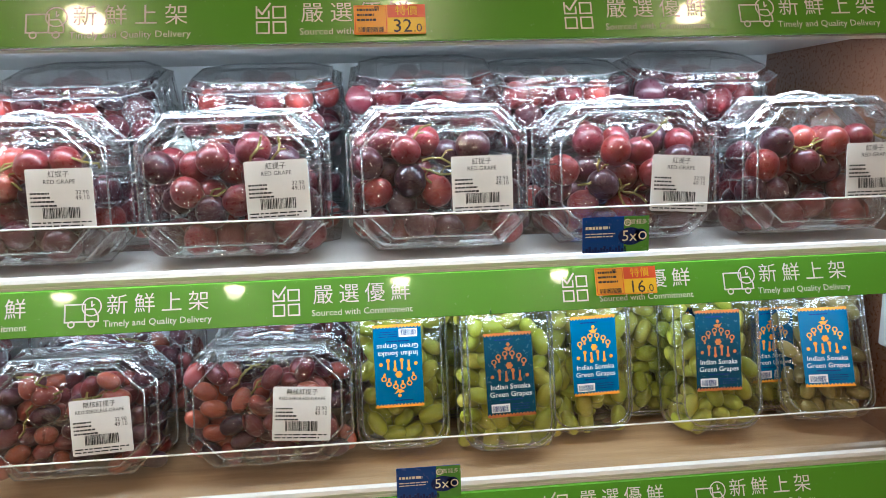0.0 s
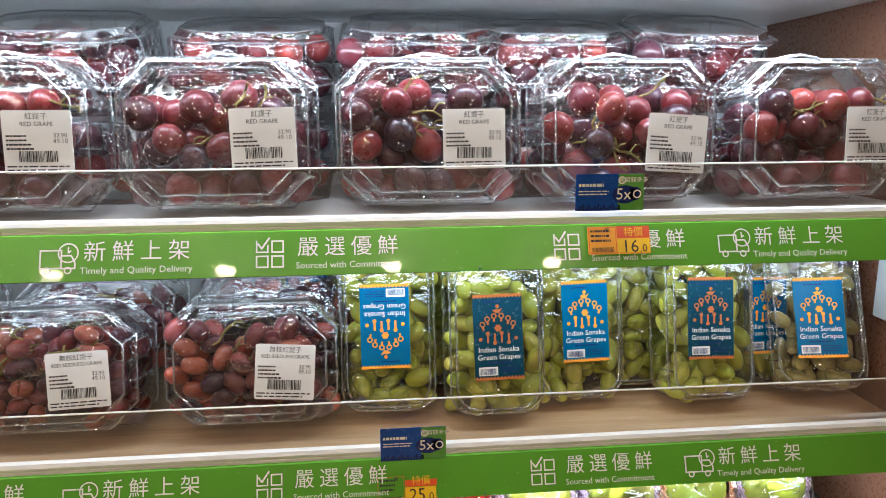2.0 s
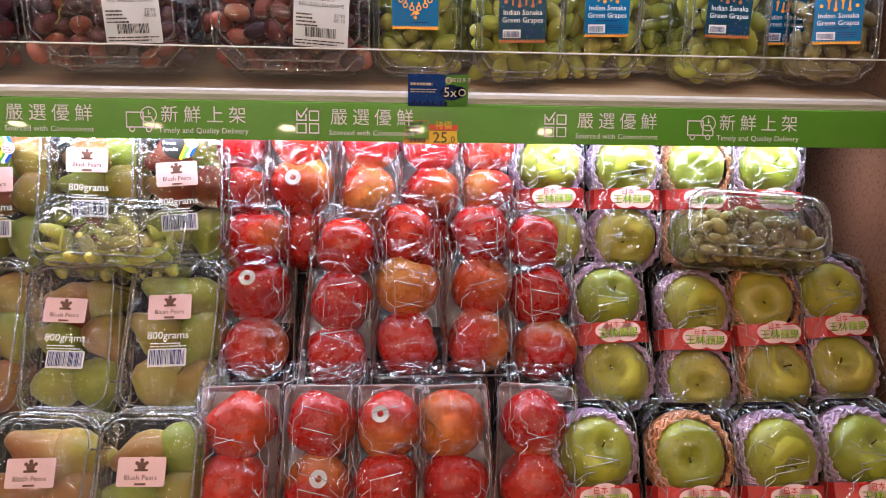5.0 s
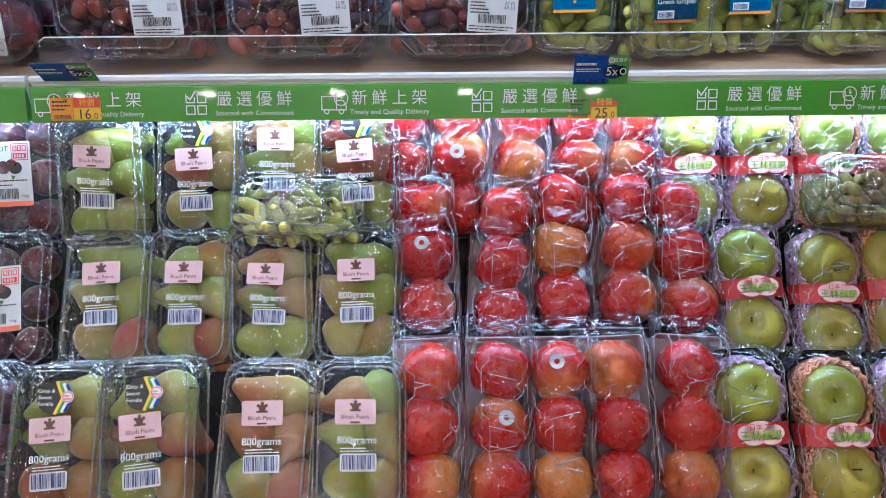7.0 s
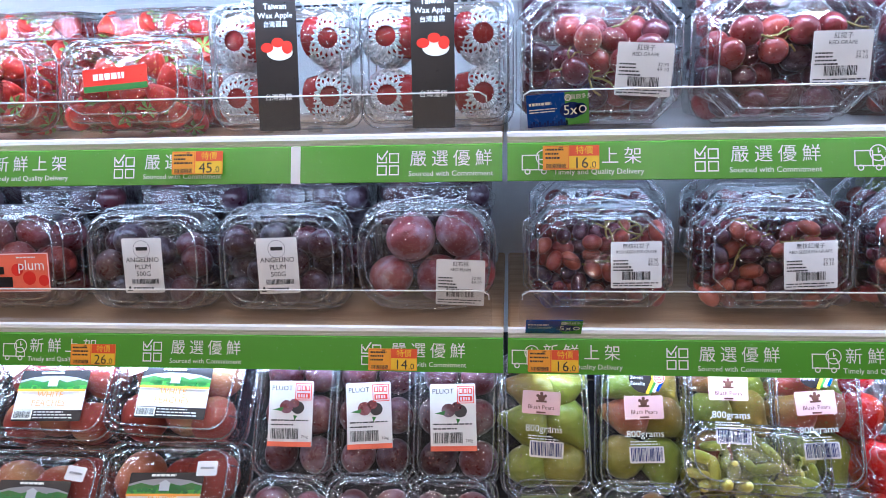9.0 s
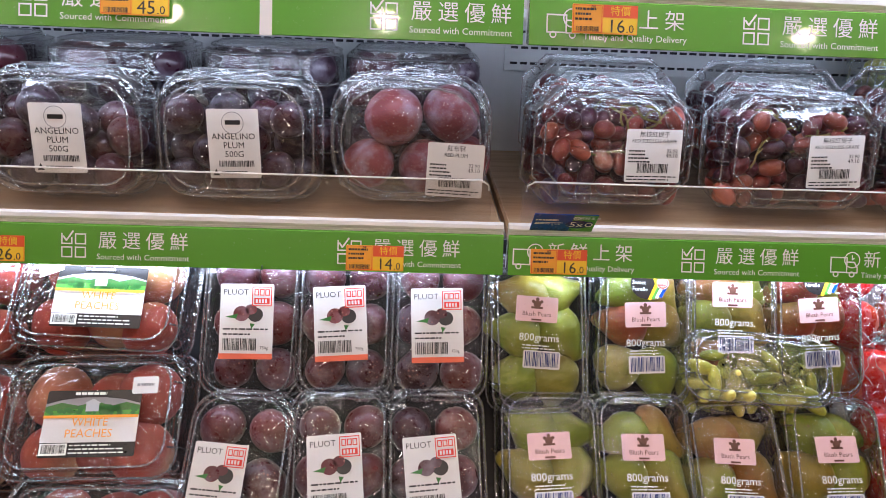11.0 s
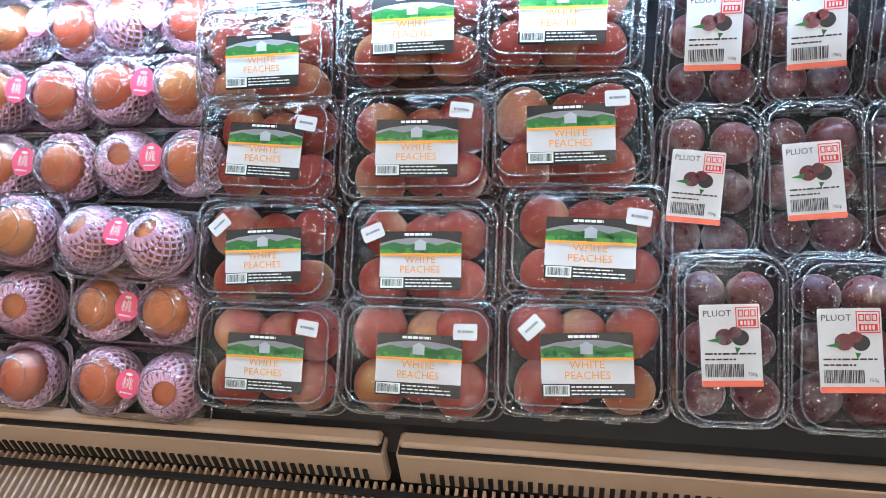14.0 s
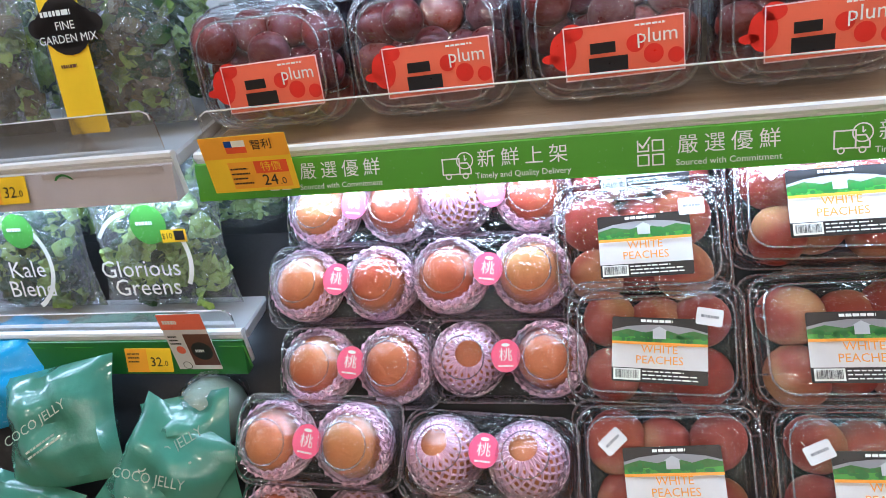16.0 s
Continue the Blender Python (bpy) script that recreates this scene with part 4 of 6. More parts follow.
# ---------------- packaging ----------------
def clam_meshes(w, h, d, r=0.028, split=0.42, ribs=True, buttons=True, chamfer=False, tub="tub"):
    """Tub and lid of a hinged clear box; its back is at z = 0, its face at z = d, its foot at y = 0."""
    n = 2 if chamfer else 5
    cy = h / 2

    def ring(k, z, rr=r):
        return rrect(w * k, h - w * (1 - k), rr, z, n, 0, cy)

    t = Geo().add(*loft([ring(0.86, 0.002, r * 0.8), ring(0.88, 0.0, r * 0.8), ring(0.93, d * split - 0.004), ring(0.985, d * split - 0.002), ring(0.99, d * split)], True, False))
    l = Geo()
    l.add(*loft([ring(1.0, d * split + 0.001), ring(1.0, d * split + 0.003), ring(0.955, d * split + 0.0035), ring(0.945, d * split + 0.006), ring(0.93, d * 0.84), ring(0.915, d * 0.90), ring(0.885, d * 0.925), ring(0.865, d * 0.90), ring(0.845, d * 0.905), ring(0.82, d * 0.985), ring(0.79, d), ring(0.55, d * 1.0), ring(0.2, d * 1.004)], False, True))
    extra = []
    if buttons:
        for sx in (-1, 1):
            for yy in (h - 0.022, 0.022):
                c = (sx * (w * 0.46 - 0.009), yy, d * split + 0.006)
                extra.append(("button", Geo().tube([(c[0] + 0.0056 * math.cos(a * math.pi / 5), c[1] + 0.0056 * math.sin(a * math.pi / 5), c[2] + 0.003) for a in range(10)], 0.0011, 4, True)))
    if ribs:
        for sx in (-1, 1):
            for k in range(4):
                y = h * (0.26 + 0.15 * k)
                extra.append(("rib", Geo().tube([(sx * w * 0.468, y, d * 0.50), (sx * w * 0.462, y, d * 0.83), (sx * w * 0.43, y, d * 0.93)], 0.0014, 5)))
        for k in range(5):
            x = w * (-0.3 + 0.15 * k)
            extra.append(("rib", Geo().tube([(x, h * 0.985 - w * 0.035, d * 0.52), (x, h - w * 0.043, d * 0.86)], 0.0012, 5)))
        extra.append(("latch", Geo().tube([(-w * 0.12, h + 0.001, d * split), (0, h + 0.005, d * split + 0.002), (w * 0.12, h + 0.001, d * split)], 0.002, 5)))
    if not ribs:
        for sx in (-1, 1):
            for yy in (h - 0.040, 0.040):
                extra.append(("corner_step", Geo().tube([(sx * w * 0.415, yy, d * 0.93), (sx * w * 0.43, yy, d * 0.86), (sx * w * 0.462, yy, d * 0.80), (sx * w * 0.468, yy, d * 0.50)], 0.0013, 5)))
            extra.append(("latch", Geo().box(sx * w * 0.17 - 0.010, -0.004, d * split - 0.001, sx * w * 0.17 + 0.010, 0.004, d * split + 0.004, 0.0012)))
        extra.append(("hinge", Geo().tube([(-w * 0.30, h + 0.001, d * split + 0.001), (w * 0.30, h + 0.001, d * split + 0.001)], 0.0022, 6)))
    for k, z in ((0.995, d * split + 0.002), (0.925, d * 0.885), (0.815, d * 0.99)):
        extra.append(("rim", Geo().tube(ring(k, z), 0.0012, 5, True)))
    return t.mesh("tub", M[tub]), l.mesh("lid", M["clam"]), [(k, g_.mesh(k, M["rim"])) for k, g_ in extra]


def clamshell(name, label, category, group, meshes):
    root = empty(name, label, category, group)
    part("tub", meshes[0], root)
    lid = part("lid", meshes[1], root)
    for k, d_ in meshes[2]:
        part(k, d_, lid)
    return root


def weigh_label(root, title, x, y, z, rz=0, rs=None, w=0.066, h=0.062):
    return label_on(root, "weigh_label", w, h, "paper", [("print_black", [("t", title[0], 0, h * 0.40, 0.0072), ("t", title[1], 0, h * 0.28, title[2])] + lines(-w * 0.45, h * 0.08, -w * 0.02, 4, 0.0042, 0.0018, 3) + [("t", "32.90", w * 0.33, h * 0.10, 0.006), ("t", "49.10", w * 0.33, h * 0.01, 0.0065)] + bars(-w * 0.28, -h * 0.32, w * 0.28, -h * 0.14, 7) + lines(-w * 0.46, -h * 0.40, w * 0.45, 2, 0.0035, 0.0014, 2))], pose(x, y, z, 0, 0, rz), "white printed weigh label")


def stems(rs, w, h, z, n=4):
    g = Geo()
    for _ in range(n):
        x, y = rs.uniform(-0.3, 0.3) * w, rs.uniform(0.25, 0.75) * h
        a = rs.uniform(0, 6.28)
        pts = [(x, y, z)]
        for k in range(5):
            a += rs.uniform(-0.7, 0.7)
            x += math.cos(a) * 0.011
            y += math.sin(a) * 0.008
            pts.append((max(-w * 0.42, min(w * 0.42, x)), max(0.01, min(h * 0.85, y)), z + rs.uniform(-0.004, 0.004)))
        g.tube(pts, 0.0014, 5)
        b = pts[2]
        g.tube([b, (b[0] + 0.006, b[1] + 0.008, z), (b[0] + 0.013, b[1] + 0.009, z - 0.004)], 0.001, 5)
    return g.mesh("stem", M["stem"])


PROTO = {}


def first_or_copy(key, build, m):
    """The first use of a kind is built, each later one is a copy of it."""
    if key not in PROTO:
        PROTO[key] = build()
        PROTO[key].matrix_basis = m
        return PROTO[key]
    return copy_thing(PROTO[key], m)


GW, GH, GD = 0.206, 0.165, 0.098
CLAM_GRAPE = clam_meshes(GW, GH, GD, 0.030, 0.36, chamfer=True)
CLAM_SEED = clam_meshes(0.205, 0.150, 0.092, 0.030, 0.36, chamfer=True)
CLAM_TALL = clam_meshes(0.120, 0.200, 0.075, 0.026, 0.3, ribs=False, buttons=False)
CLAM_PLUM = clam_meshes(0.190, 0.150, 0.085, 0.035, 0.45, ribs=False)
CLAM_PLUMB = clam_meshes(0.196, 0.155, 0.095, 0.05, 0.4)
CLAM_PEAR = clam_meshes(0.123, 0.194, 0.082, 0.022, 0.42, ribs=False)
CLAM_PLUOT = clam_meshes(0.124, 0.196, 0.080, 0.026, 0.45, ribs=False)
CLAM_PLUOT_BIG = clam_meshes(0.132, 0.208, 0.085, 0.034, 0.45, ribs=False)
CLAM_PEACH = clam_meshes(0.208, 0.152, 0.088, 0.024, 0.45, ribs=False)
CLAM_BERRY = clam_meshes(0.190, 0.122, 0.085, 0.026, 0.5)
CLAM_WAX = clam_meshes(0.200, 0.165, 0.080, 0.02, 0.5, ribs=False)
CLAM_FLAT = clam_meshes(0.205, 0.105, 0.085, 0.026, 0.3, ribs=False, buttons=False)


def globe_box(seed, labelled=True):
    def build():
        rs = np.random.RandomState(seed)
        b = clamshell("grape_box", "clear plastic box of red globe grapes" + (" with white weigh label" if labelled else " behind the front row"), "fruit box", "red grape boxes", CLAM_GRAPE)
        pts = pack(36, (-0.080, 0.024, 0.020), (0.080, 0.124 + 0.008 * rs.rand(), 0.076), 0.033, rs, 0.12)
        fill(b, "globe", "grape", pts, rs)
        part("stem", stems(rs, GW, GH, 0.082), b)
        if labelled:
            weigh_label(b, ("紅提子", "RED GRAPE", 0.0062), rs.uniform(0.035, 0.055), 0.070 + rs.uniform(-0.004, 0.006), GD + 0.0012, rs.uniform(-6, 3))
        return b
    return build


def seedless_box(seed, labelled=True):
    def build():
        rs = np.random.RandomState(seed)
        b = clamshell("grape_box", "clear plastic box of red seedless grapes" + (" with white weigh label" if labelled else " behind the front row"), "fruit box", "red seedless grape boxes", CLAM_SEED)
        pts = pack(92, (-0.085, 0.018, 0.022), (0.085, 0.120, 0.076), 0.0225, rs, 0.12)
        fill(b, "seedless", "grape", pts, rs)
        part("stem", stems(rs, 0.2, 0.145, 0.080, 6), b)
        if labelled:
            weigh_label(b, ("無核紅提子", "RED SEEDLESS GRAPE", 0.0056), rs.uniform(0.035, 0.052), 0.066, 0.0935, rs.uniform(-7, 4))
        return b
    return build


def green_label(root, w, m, dark_label=False):
    h = 0.100
    lab = part("label", sheet(w, h, 0.001).mesh("label", M["teal_label" if dark_label else "blue_label"], False), root, m, "dark teal label with rust zigzag edges" if dark_label else "blue label with orange zigzag edges")
    ink = M["rust_print" if dark_label else "orange_print"]
    n = 14
    for sy in (-1, 1):
        zig = [("r", -w / 2, min(sy * h / 2, sy * (h / 2 - 0.0024)), w / 2, max(sy * h / 2, sy * (h / 2 - 0.0024)))]
        for k in range(n):
            x0 = -w / 2 + w * k / n
            tri = [(x0, sy * (h / 2 - 0.0022)), (x0 + w / n, sy * (h / 2 - 0.0022)), (x0 + w / n / 2, sy * (h / 2 - 0.0046))]
            zig.append(("q", tri if sy < 0 else tri[::-1]))
        part("border", flat(zig, 0.0009).mesh("border", ink, False), lab)
    # the maker's arched mark as plain rings and strokes round a grape
    mark = []
    for k in range(6):
        a = radians(152 - 24.8 * k)
        x, y = 0.0205 * math.cos(a), 0.0045 + 0.0185 * math.sin(a)
        mark += [("o", x, y + 0.0022, 0.0034, 0.0015), ("l", x * 0.93, y - 0.0046, x, y - 0.0002, 0.0024)]
    for k in range(4):
        x = (k - 1.5) * 0.0082
        mark += [("l", x, -0.0065, x, 0.0045, 0.0024), ("c", x, 0.0045 - 0.011 * (k % 2), 0.0024)]
    for k in range(7):
        a = radians(60 * k)
        mark.append(("c", 0.0028 * math.cos(a) * (k > 0), 0.0105 + 0.0028 * math.sin(a) * (k > 0), 0.0016))
    mark += [("q", [(-0.0035, 0.030), (0.0015, 0.0275), (0.006, 0.034)]), ("q", [(-0.006, 0.0315), (-0.0015, 0.0275), (0.001, 0.0335)]), ("c", 0.0, 0.036, 0.0022), ("c", 0.021, -0.002, 0.0022), ("c", -0.021, -0.002, 0.0022)]
    tagged(part("emblem", flat(mark, 0.0009).mesh("emblem", ink, False), lab), kind="stuff")
    for word, y in (("Indian Sonaka", -0.0145), ("Green Grapes", -0.0235)):
        part("lettering", flat([("t", word, 0, y, 0.0088)], 0.0009).mesh("lettering", M["print_white"], False), lab)
    part("barcode_field", flat([("r", -w * 0.42, -0.0445, -0.002, -0.0345)], 0.0009).mesh("barcode_field", M["print_white"], False), lab)
    tagged(part("print", flat(bars(-w * 0.40, -0.0435, -0.004, -0.0365, 3) + lines(0.0, -0.036, w * 0.42, 3, 0.0028, 0.001, 6) + lines(-0.014, -0.0305, 0.014, 1, 0.003, 0.0014, 2) + lines(-0.016, 0.041, 0.016, 1, 0.003, 0.0014, 3), 0.0012).mesh("print", M["navy"], False), lab), kind="stuff")
    return lab


def green_box(seed, kind="sonaka", labelled=True, upside=False, dark_label=False):
    def build():
        rs = np.random.RandomState(seed)
        b = clamshell("grape_box", "tall clear box of green grapes" + (", blue label upside down" if upside else " with dark teal label" if dark_label else " with blue and orange label" if labelled else ""), "fruit box", "green grape boxes", CLAM_TALL)
        pts = pack(78, (-0.046, 0.014, 0.014), (0.046, 0.182, 0.058), 0.0215, rs, 0.08)
        fill(b, kind, "grape", pts, rs)
        if labelled:
            green_label(b, 0.0580, pose(rs.uniform(-0.004, 0.006), 0.098 + rs.uniform(-0.006, 0.01), 0.0765, 0, 0, (180 if upside else 0) + rs.uniform(-2, 2)), dark_label)
        return b
    return build


def flat_grape_box(seed, kind):
    def build():
        rs = np.random.RandomState(seed)
        b = clamshell("grape_box", "clear plastic box of " + ("long green" if kind == "finger" else "amber") + " grapes lying across packs", "fruit box", "loose grape boxes", CLAM_FLAT)
        pts = pack(62 if kind == "finger" else 96, (-0.078, 0.016, 0.016), (0.078, 0.078, 0.066), 0.023 if kind == "finger" else 0.0195, rs, 0.25)
        fill(b, kind, "grape", pts, rs, size=(0.8, 1.05))
        return b
    return build


def plum_box(seed, labelled=True):
    def build():
        rs = np.random.RandomState(seed)
        b = clamshell("plum_box", "clear plastic box of dark plums" + (" with a white label" if labelled else " stacked behind"), "fruit box", "dark plum boxes", CLAM_PLUM)
        pts = pack(14, (-0.066, 0.028, 0.026), (0.066, 0.120, 0.058), 0.045, rs, 0.2)
        fill(b, "plum_dark", "plum", pts, rs)
        if labelled:
            label_on(b, "label", 0.058, 0.078, "paper", [("print_black", [("t", "ANGELINO", 0, 0.008, 0.0098), ("t", "PLUM", 0, -0.002, 0.0098), ("t", "500G", 0, -0.012, 0.0098), ("r", -0.0085, 0.0215, 0.0085, 0.0265), ("q", [(-0.026, -0.036), (-0.018, -0.036), (-0.022, -0.028)])] + bars(-0.018, -0.026, 0.022, -0.019, 2) + lines(-0.016, -0.034, 0.024, 1, 0.004, 0.003, 7)), ("print_grey", [("o", 0, 0.0235, 0.0125, 0.0007)])], pose(0.0, 0.070, 0.0865, 0, 0, rs.uniform(-2, 2)), "white printed label")
        return b
    return build


def red_plum_box(seed):
    def build():
        rs = np.random.RandomState(seed)
        b = clamshell("plum_box", "clear plastic box of large speckled red plums", "fruit box", "", CLAM_PLUMB)
        fill(b, "plum_red", "plum", [(-0.052, 0.045, 0.044), (0.018, 0.042, 0.040), (0.066, 0.05, 0.036), (-0.022, 0.102, 0.046), (0.048, 0.108, 0.044)], rs)
        weigh_label(b, ("紅布冧", "RED PLUM", 0.006), 0.052, 0.046, 0.0965, -2)
        return b
    return build


def berry_plum_box(seed):
    def build():
        rs = np.random.RandomState(seed)
        b = clamshell("plum_box", "clear plastic box of red plums with a salmon label", "fruit box", "labelled plum boxes", CLAM_PLUM)
        pts = pack(13, (-0.066, 0.03, 0.026), (0.066, 0.118, 0.056), 0.05, rs, 0.2)
        fill(b, "plum_dino", "plum", pts, rs)
        lab = label_on(b, "label", 0.122, 0.056, "salmon", [("scarlet", [("c", -0.062, 0.004, 0.014, 0.020), ("c", -0.052, 0.022, 0.012, 0.009), ("c", -0.075, -0.002, 0.010, 0.005), ("c", 0.03, -0.008, 0.010), ("c", 0.052, -0.012, 0.008), ("c", 0.012, 0.004, 0.009)]), ("print_white", [("t", "plum", 0.034, 0.010, 0.021)] + lines(0.012, 0.021, 0.056, 1, 0.004, 0.002, 3)), ("black_card", [("r", -0.034, -0.002, -0.008, 0.009), ("r", -0.036, -0.021, 0.004, -0.006)])], pose(0.012, 0.056, 0.0865, 0, 0, rs.uniform(-2, 2)), "salmon label with red shapes")
        part("border", flat(frame_box(-0.061, -0.028, 0.061, 0.028, 0.0014), 0.0012).mesh("border", M["pale_pink"], False), lab)
        return b
    return build


def strawberry_box(seed):
    def build():
        rs = np.random.RandomState(seed)
        b = clamshell("strawberry_box", "clear plastic box of ripe strawberries", "fruit box", "strawberry boxes", CLAM_BERRY)
        for p in pack(26, (-0.076, 0.018, 0.02), (0.076, 0.104, 0.062), 0.032, rs, 0.2):
            o = part("strawberry", FRUIT["strawberry"][rs.randint(2)], b, Matrix.Translation(p) @ turned(rs) @ Matrix.Scale(rs.uniform(0.9, 1.15), 4))
            part("calyx", CALYX, o, pose(0, 0, 0.0155))
        label_on(b, "label", 0.088, 0.030, "scarlet", [("print_white", lines(-0.03, 0.0, 0.034, 1, 0.01, 0.008, 3)), ("green_dark", [("r", -0.044, -0.015, 0.044, -0.007)])], pose(-0.006, 0.062, 0.0865, 0, 0, 4), "red label with a dark green foot")
        return b
    return build


def net_geo(r, zlo, zhi, n=18, th=0.0016, squash=0.95, twist=1.0, rows=7, frill=False):
    """Stretched foam net: two families of strands that cross into diamonds."""
    g = Geo()
    for s in (-1, 1):
        for k in range(n):
            pts = []
            for i in range(rows * 2 + 1):
                z = zlo + (zhi - zlo) * i / (rows * 2)
                rad = r * math.sqrt(max(0.03, 1 - (z / (r * 1.02)) ** 2))
                a = 2 * math.pi * (k + s * twist * 0.5 * ((i % 2)) + 0.0) / n
                pts.append((rad * math.cos(a), rad * math.sin(a), z * squash))
            g.tube(pts, th, 4)
    if frill:
        rad = r * math.sqrt(max(0.03, 1 - (zhi / (r * 1.02)) ** 2))
        for o, dz in ((1.0, 0.0), (1.07, -0.004)):
            g.tube([(rad * (o + 0.055 * math.cos(n * a)) * math.cos(a), rad * (o + 0.055 * math.cos(n * a)) * math.sin(a), zhi * squash + dz + 0.0015 * math.sin(n * a)) for a in (2 * math.pi * q / (n * 4) for q in range(n * 4))], th * 0.8, 4, True)
    return g


NET_PINK = net_geo(0.0445, -0.036, 0.021, 22, 0.0024, rows=6, frill=True).mesh("foam_net", M["foam_pink"])
NET_PINK_FULL = net_geo(0.0440, -0.036, 0.0415, 20, 0.0024, rows=7).mesh("foam_net", M["foam_pink"])
NET_WAX = net_geo(0.036, -0.032, 0.034, 18, 0.0018).mesh("foam_net", M["foam_white"])
NETS_APPLE = [net_geo(0.0515, -0.040, 0.023, 22, 0.0024, rows=6, frill=True).mesh("foam_net", M[k]) for k in ("foam_lilac", "foam_lilac", "foam_orange")]


def wax_box(seed):
    def build():
        rs = np.random.RandomState(seed)
        b = clamshell("wax_apple_box", "clear plastic box of red wax apples in white foam nets", "fruit box", "wax apple boxes", CLAM_WAX)
        for sx in (-1, 1):
            for sy in (0.045, 0.118):
                o = part("wax_apple", FRUIT["wax"][0], b, pose(sx * 0.056, sy, 0.042, 0, sx * 75, rs.uniform(-25, 25)) @ Matrix.Scale(1.05, 4))
                part("foam_net", NET_WAX, b, pose(sx * 0.062, sy - 0.004, 0.034, 0, 0, rs.uniform(0, 90)))
        label_on(b, "sleeve", 0.054, 0.172, "black_card", [("print_white", [("t", "Taiwan", 0, 0.068, 0.0105), ("t", "Wax Apple", 0, 0.057, 0.0098), ("t", "台灣蓮霧", 0, 0.046, 0.008), ("t", "台灣蓮霧", 0, -0.044, 0.009), ("c", 0.004, 0.012, 0.017, 0.010)]), ("scarlet", [("c", -0.012, 0.018, 0.008, 0.006), ("c", 0.002, 0.024, 0.008, 0.006), ("c", 0.014, 0.018, 0.007, 0.008)])], pose(0.0, 0.083, 0.0825), "black paper sleeve")
        return b
    return build


def pear_box(seed, badge=False, plain=False):
    def build():
        rs = np.random.RandomState(seed)
        b = clamshell("pear_box", "clear plastic box of blush pears, pink label" + (" and round badge" if badge else ""), "fruit box", "pear boxes", CLAM_PEAR)
        for x, y, z, a in [(-0.022, 0.045, 0.040, 20), (0.026, 0.040, 0.038, -160), (-0.020, 0.098, 0.042, -60), (0.028, 0.100, 0.038, 170), (-0.012, 0.142, 0.042, -75), (0.022, 0.146, 0.036, 95)]:
            o = part("pear", FRUIT["pear"][rs.randint(3)], b, pose(x + rs.uniform(-0.004, 0.004), y, z, -90 + rs.uniform(-38, 38), 0, 0) @ pose(0, 0, 0, 0, a + rs.uniform(-55, 55), 0) @ Matrix.Scale(rs.uniform(0.96, 1.1), 4))
            part("stalk", STALK, o, pose(0, 0, 0.0395))
        top = 0.128 if not badge else 0.112
        tilt = rs.uniform(-6, 6)
        if not plain:
            label_on(b, "label", 0.050, 0.030, "pink_label", [("brown_print", [("t", "Blush Pears", 0, -0.006, 0.0075), ("c", 0, 0.006, 0.0045), ("r", -0.007, 0.0005, 0.007, 0.003), ("c", -0.005, 0.009, 0.002), ("c", 0.005, 0.009, 0.002), ("c", 0, 0.0118, 0.0022), ("r", -0.006, -0.0135, 0.006, -0.0115)])], pose(-0.004, top, 0.0835, 0, 0, tilt), "pink label")
        prt = part("print", flat([("t", "800grams", 0, 0.0, 0.0125)] + lines(-0.02, -0.010, 0.022, 2, 0.0034, 0.0013, seed), 0.0).mesh("print", M["print_white"], False), b, pose(-0.002, top - 0.034, 0.0834, 0, 0, tilt))
        label_on(b, "barcode", 0.044, 0.021, "paper", [("navy", bars(-0.020, -0.008, 0.020, 0.009, 9))], pose(0.0, top - 0.060, 0.0835, 0, 0, tilt), "white barcode sticker")
        if badge:
            bd = part("badge", flat([("c", 0, 0, 0.0195)], 0.0).mesh("badge", M["black_card"], False), b, pose(-0.004, 0.150, 0.0836), "round black badge")
            tagged(part("print", flat([("t", "Crisp &", -0.008, 0.0085, 0.0068), ("t", "Sweet", -0.0095, 0.0005, 0.0068), ("t", "Forelle", -0.008, -0.0075, 0.0068)], 0.0006).mesh("print", M["print_white"], False), bd), kind="stuff")
            for q, ink in enumerate(("yellow", "cardgreen", "print_white", "blue")):
                o = 0.0042 * q
                part("chevron", flat([("l", 0.004 + o, 0.020 - o * 0.3, 0.0125 + o, 0.0, 0.0040), ("l", 0.0125 + o, 0.0, 0.004 + o, -0.020 + o * 0.3, 0.0040)], 0.0007 + 0.0003 * q).mesh("chevron", M[ink], False), bd)
            part("stamp", flat([("c", 0.019, 0.001, 0.0075)], 0.0020).mesh("stamp", M["print_white"], False), bd)
            tagged(part("print", flat([("o", 0.019, 0.001, 0.0066, 0.0012)] + lines(0.0145, 0.001, 0.0235, 2, 0.0032, 0.002, 4), 0.0023).mesh("print", M["scarlet"], False), bd), kind="stuff")
        return b
    return build


